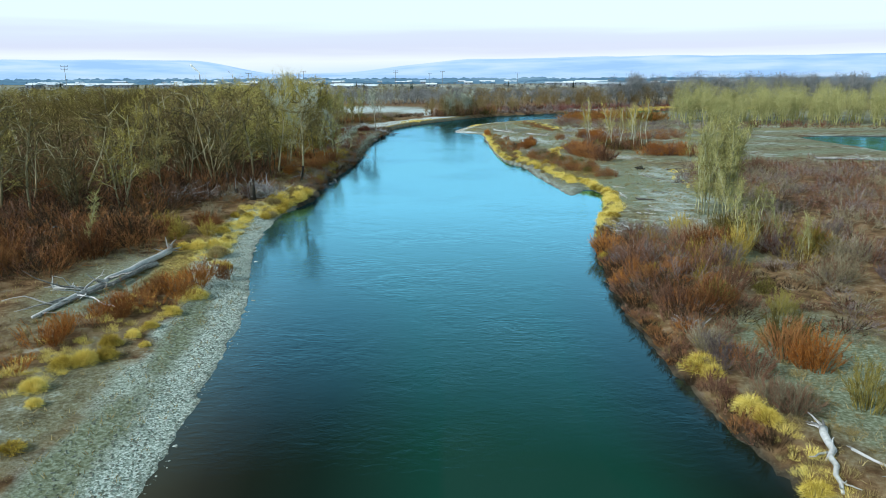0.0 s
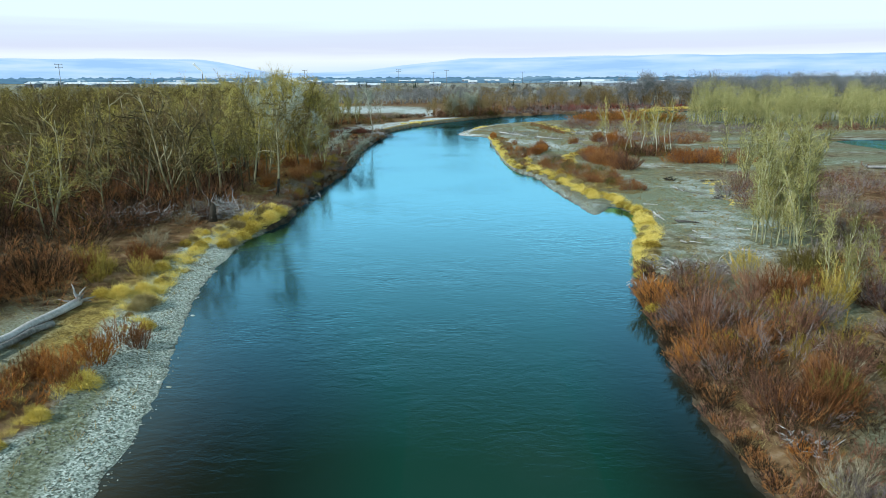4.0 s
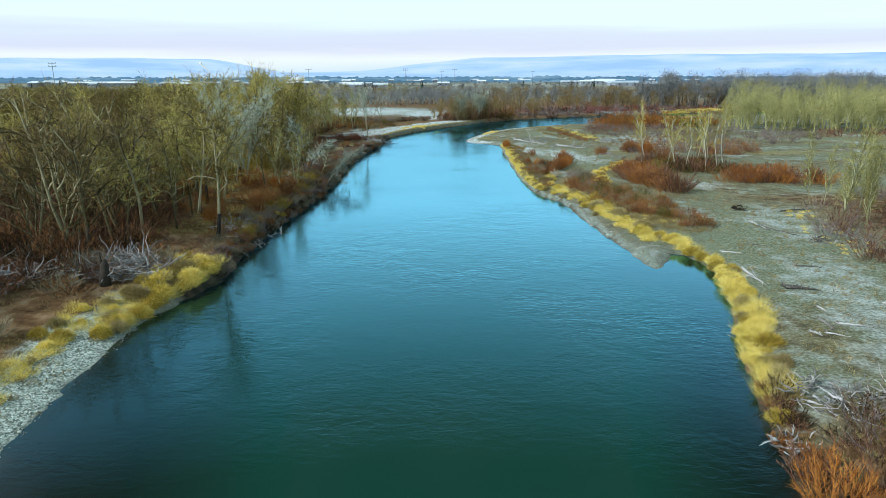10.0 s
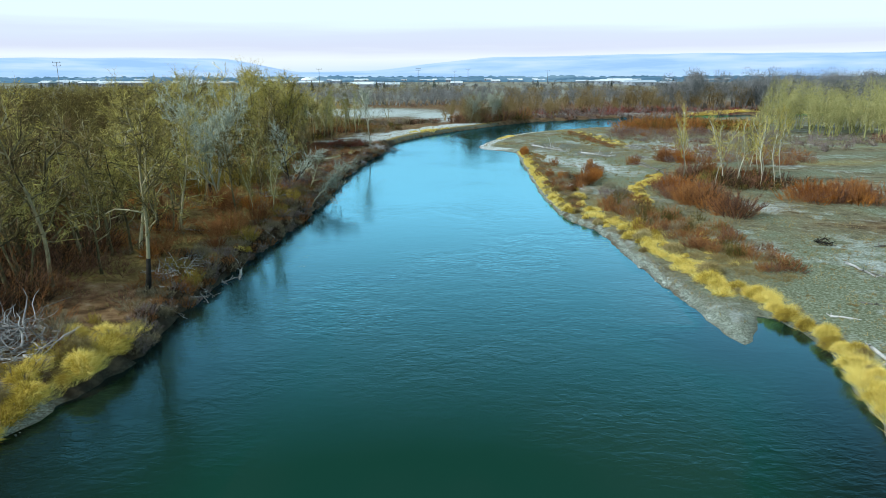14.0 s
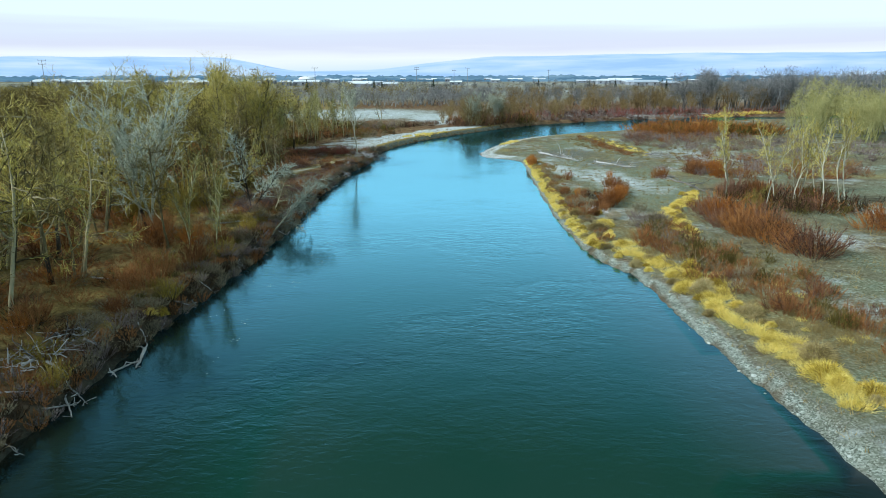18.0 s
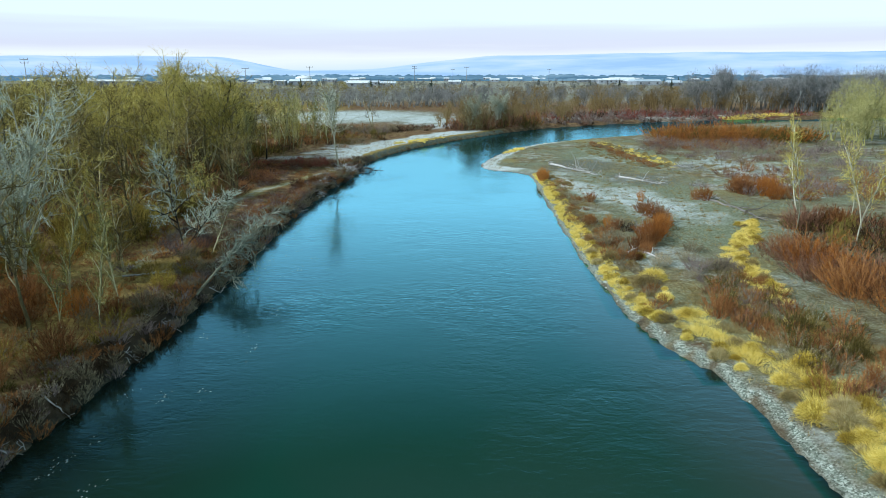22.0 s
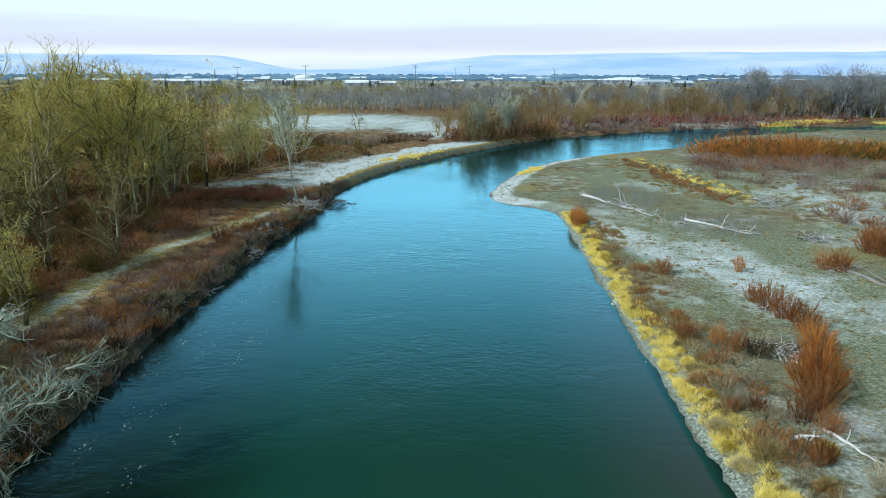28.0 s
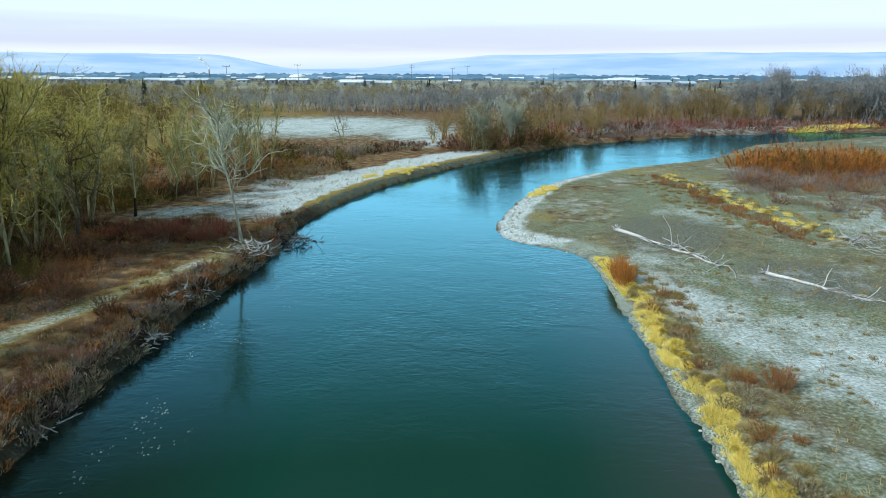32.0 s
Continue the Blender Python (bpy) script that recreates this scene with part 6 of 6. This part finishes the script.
stones_along(170, 20, 80, -0.7, 1.2, 0.05, 0.11)
stones_along(60, 96, 200, -0.2, 0.8, 0.06, 0.14, RB)


def pebbles():
    """The smaller stones of the gravel bar and the spit, joined."""
    n = 5200
    y = np.concatenate([rng.uniform(18, 82, 3400), rng.uniform(98, 250, 1800)])
    x = np.zeros(n)
    for i in range(n):
        line, out = (LB, -1) if i < 3400 else (RB, 1)
        k = np.argmin(np.abs(line[:, 1] - y[i]))
        x[i] = line[k, 0] + out * (rng.uniform(-0.4, 4.2) if i < 3400 else rng.uniform(0, 1.6))
    d, z = spot(x, y)
    keep = d > -0.6
    x, y, z = x[keep], y[keep], np.maximum(z[keep], -0.03)
    s = rng.uniform(0.03, 0.08, len(x))
    base = np.array([(1, 0, 0), (0, 1, 0), (-1, 0, 0), (0, -1, 0), (0, 0, 0.6), (0, 0, -0.6)])
    t = rng.uniform(0, 6.28, len(x))
    bx = base[None, :, 0] * np.cos(t)[:, None] - base[None, :, 1] * np.sin(t)[:, None]
    by = base[None, :, 0] * np.sin(t)[:, None] + base[None, :, 1] * np.cos(t)[:, None]
    v = np.stack([bx * s[:, None] + x[:, None], by * s[:, None] + y[:, None], base[None, :, 2] * s[:, None] + z[:, None] + 0.02], -1).reshape(-1, 3)
    tri = np.array([(0, 1, 4), (1, 2, 4), (2, 3, 4), (3, 0, 4), (1, 0, 5), (2, 1, 5), (3, 2, 5), (0, 3, 5)])
    f = (tri[None] + (np.arange(len(x)) * 6)[:, None, None]).reshape(-1, 3)
    tagged(new("pebbles", mesh_of("pebbles", v, f, M["stone"])), "pale grey river pebbles along the water's edge", "pebbles", kind="stuff")


pebbles()


# ---- the town across the valley ----
def box(bm, x0, x1, y0, y1, z0, z1):
    r = bmesh.ops.create_cube(bm, size=1)
    bmesh.ops.transform(bm, verts=r["verts"], matrix=Matrix.Translation(((x0 + x1) / 2, (y0 + y1) / 2, (z0 + z1) / 2)) @ Matrix.Diagonal((x1 - x0, y1 - y0, z1 - z0, 1)))


def building(x, y, w, dp, h, pitch, label):
    root = new("building")
    tagged(root, label, "building", group="town buildings")
    root.location = (x, y, ground_z(x, y))
    bm = bmesh.new()
    box(bm, -w / 2, w / 2, -dp / 2, dp / 2, -0.5, h)
    part("wall", bm_mesh("wall", bm, M["siding"]), root)
    bm = bmesh.new()
    e = 0.6
    vs = [bm.verts.new(c) for c in ((-w / 2 - e, -dp / 2 - e, h), (w / 2 + e, -dp / 2 - e, h), (w / 2 + e, dp / 2 + e, h), (-w / 2 - e, dp / 2 + e, h),
                                    (-w / 2 - e, 0, h + pitch), (w / 2 + e, 0, h + pitch))]
    for f in ((0, 1, 5, 4), (2, 3, 4, 5), (0, 4, 3), (1, 2, 5), (3, 2, 1, 0)):
        bm.faces.new([vs[i] for i in f])
    part("roof", bm_mesh("roof", bm, M["roof_snow"]), root)
    for i in range(max(2, int(w / 9))):
        bm = bmesh.new()
        cx = -w / 2 + w * (i + 0.5) / max(2, int(w / 9))
        box(bm, cx - 1.3, cx + 1.3, -dp / 2 - 0.08, -dp / 2 + 0.1, h * 0.35, h * 0.75)
        part("window", bm_mesh("window", bm, M["glass_dark"]), root)


trg = np.random.default_rng(77)
for i in range(62):
    yy = trg.uniform(950, 2300)
    xx = trg.uniform(-0.62, 0.42) * yy
    big = trg.uniform() < 0.22
    w = trg.uniform(25, 55) if big else trg.uniform(10, 20)
    building(xx, yy, w, trg.uniform(12, 26), trg.uniform(4, 6) if big else trg.uniform(3.5, 6), trg.uniform(1.5, 3.5),
             "long low warehouse with a frosted roof" if big else "small house with a frosted roof")
building(-400, 1100, 90, 26, 5, 2.5, "long low warehouse with a frosted roof")
building(-560, 1150, 110, 26, 5, 2.5, "long low warehouse with a frosted roof")


def dome(x, y, r, h):
    root = new("domed_arena")
    tagged(root, "white domed arena far across the town", "building")
    root.location = (x, y, 0)
    bm = bmesh.new()
    bmesh.ops.create_uvsphere(bm, u_segments=32, v_segments=12, radius=1)
    bmesh.ops.delete(bm, geom=[v for v in bm.verts if v.co.z < -0.01], context="VERTS")
    bmesh.ops.transform(bm, verts=bm.verts, matrix=Matrix.Translation((0, 0, 8)) @ Matrix.Diagonal((r, r, h, 1)))
    part("roof", bm_mesh("roof", bm, M["roof_snow"], True), root)
    bm = bmesh.new()
    bmesh.ops.create_cone(bm, cap_ends=True, segments=32, radius1=r, radius2=r, depth=9, matrix=Matrix.Translation((0, 0, 3.5)))
    part("wall", bm_mesh("wall", bm, M["siding"]), root)


dome(-330, 1500, 17, 6)


def pylon(x, y, h, arms):
    root = new("utility_pole")
    tagged(root, "tall dark utility pole with crossarms", "utility pole", group="power line")
    root.location = (x, y, ground_z(x, y))
    part("pole", tube_mesh("pole", [(0, 0, -0.5, 0, 0, h, 0.3, 0.18)], 8, M["pole"], True), root)
    for i in range(arms):
        z = h * (0.97 - 0.09 * i)
        part("crossarm", tube_mesh("crossarm", [(-3, 0, z, 3, 0, z, 0.18, 0.18)], 4, M["pole"]), root)
        for sx in (-2.7, 2.7):
            part("insulator", tube_mesh("insulator", [(sx, 0, z, sx, 0, z + 1, 0.2, 0.12)], 5, M["pole"]), root)


for x, y, h, a in ((-300, 560, 25, 2), (-190, 690, 20, 1), (-150, 760, 22, 1), (-60, 900, 24, 2), (0, 900, 23, 1), (-480, 700, 20, 1), (-20, 1100, 22, 1), (115, 1080, 22, 1)):
    pylon(x, y, h, a)


def conifer(seed, h):
    rg = np.random.default_rng(1000 + seed)
    root = new("conifer")
    tagged(root, "dark green conifer near the town", "tree", group="conifers")
    part("trunk", tube_mesh("trunk", [(0, 0, -0.4, 0, 0, h * 0.95, 0.3, 0.04)], 6, M["bark_dark"], True), root)
    segs = []
    for i in range(260):
        f = rg.uniform(0.08, 1)
        e = rand_dir(rg, rg.uniform(1.4, 1.9)) * (1 - f) * h * 0.26 * rg.uniform(0.6, 1.1)
        p = np.array([0, 0, f * h])
        segs.append((*p, *(p + e), 0.35 * (1.1 - f) + 0.1, 0.05))
    part("crown", tube_mesh("crown", segs, 4, M["conifer"]), root)
    return root, h, []


CONIFERS = [conifer(i, 12) for i in range(2)]
for i in range(24):
    yy = trg.uniform(620, 1500)
    place(CONIFERS, trg.uniform(-0.6, 0.45) * yy, yy, trg.uniform(6, 12), rng)
for x, y, h in ((-152, 430, 10), (-135, 428, 12), (-137, 434, 11)):
    place(CONIFERS, x, y, h, rng)


def chimney(x, y):
    """A mill chimney with white steam drifting to one side."""
    root = tagged(new("chimney"), "distant mill chimney with a white plume of steam", "chimney")
    root.location = (x, y, ground_z(x, y))
    part("stack", pipe_mesh("stack", [([(0, 0, -1), (0, 0, 12), (0, 0, 24)], [2.0, 1.8, 1.6])], 10, M["siding"]), root)
    s = np.linspace(0, 1, 12)
    pts = np.stack([-24 * s ** 1.7 + 2 * np.sin(7 * s), 0 * s, 23 + 30 * s], 1)
    part("steam", pipe_mesh("steam", [(pts, 1.0 + 2.6 * s + 0.5 * np.sin(14 * s))], 10, M["steam"]), root, "thin white plume of steam")


chimney(-690, 2000)
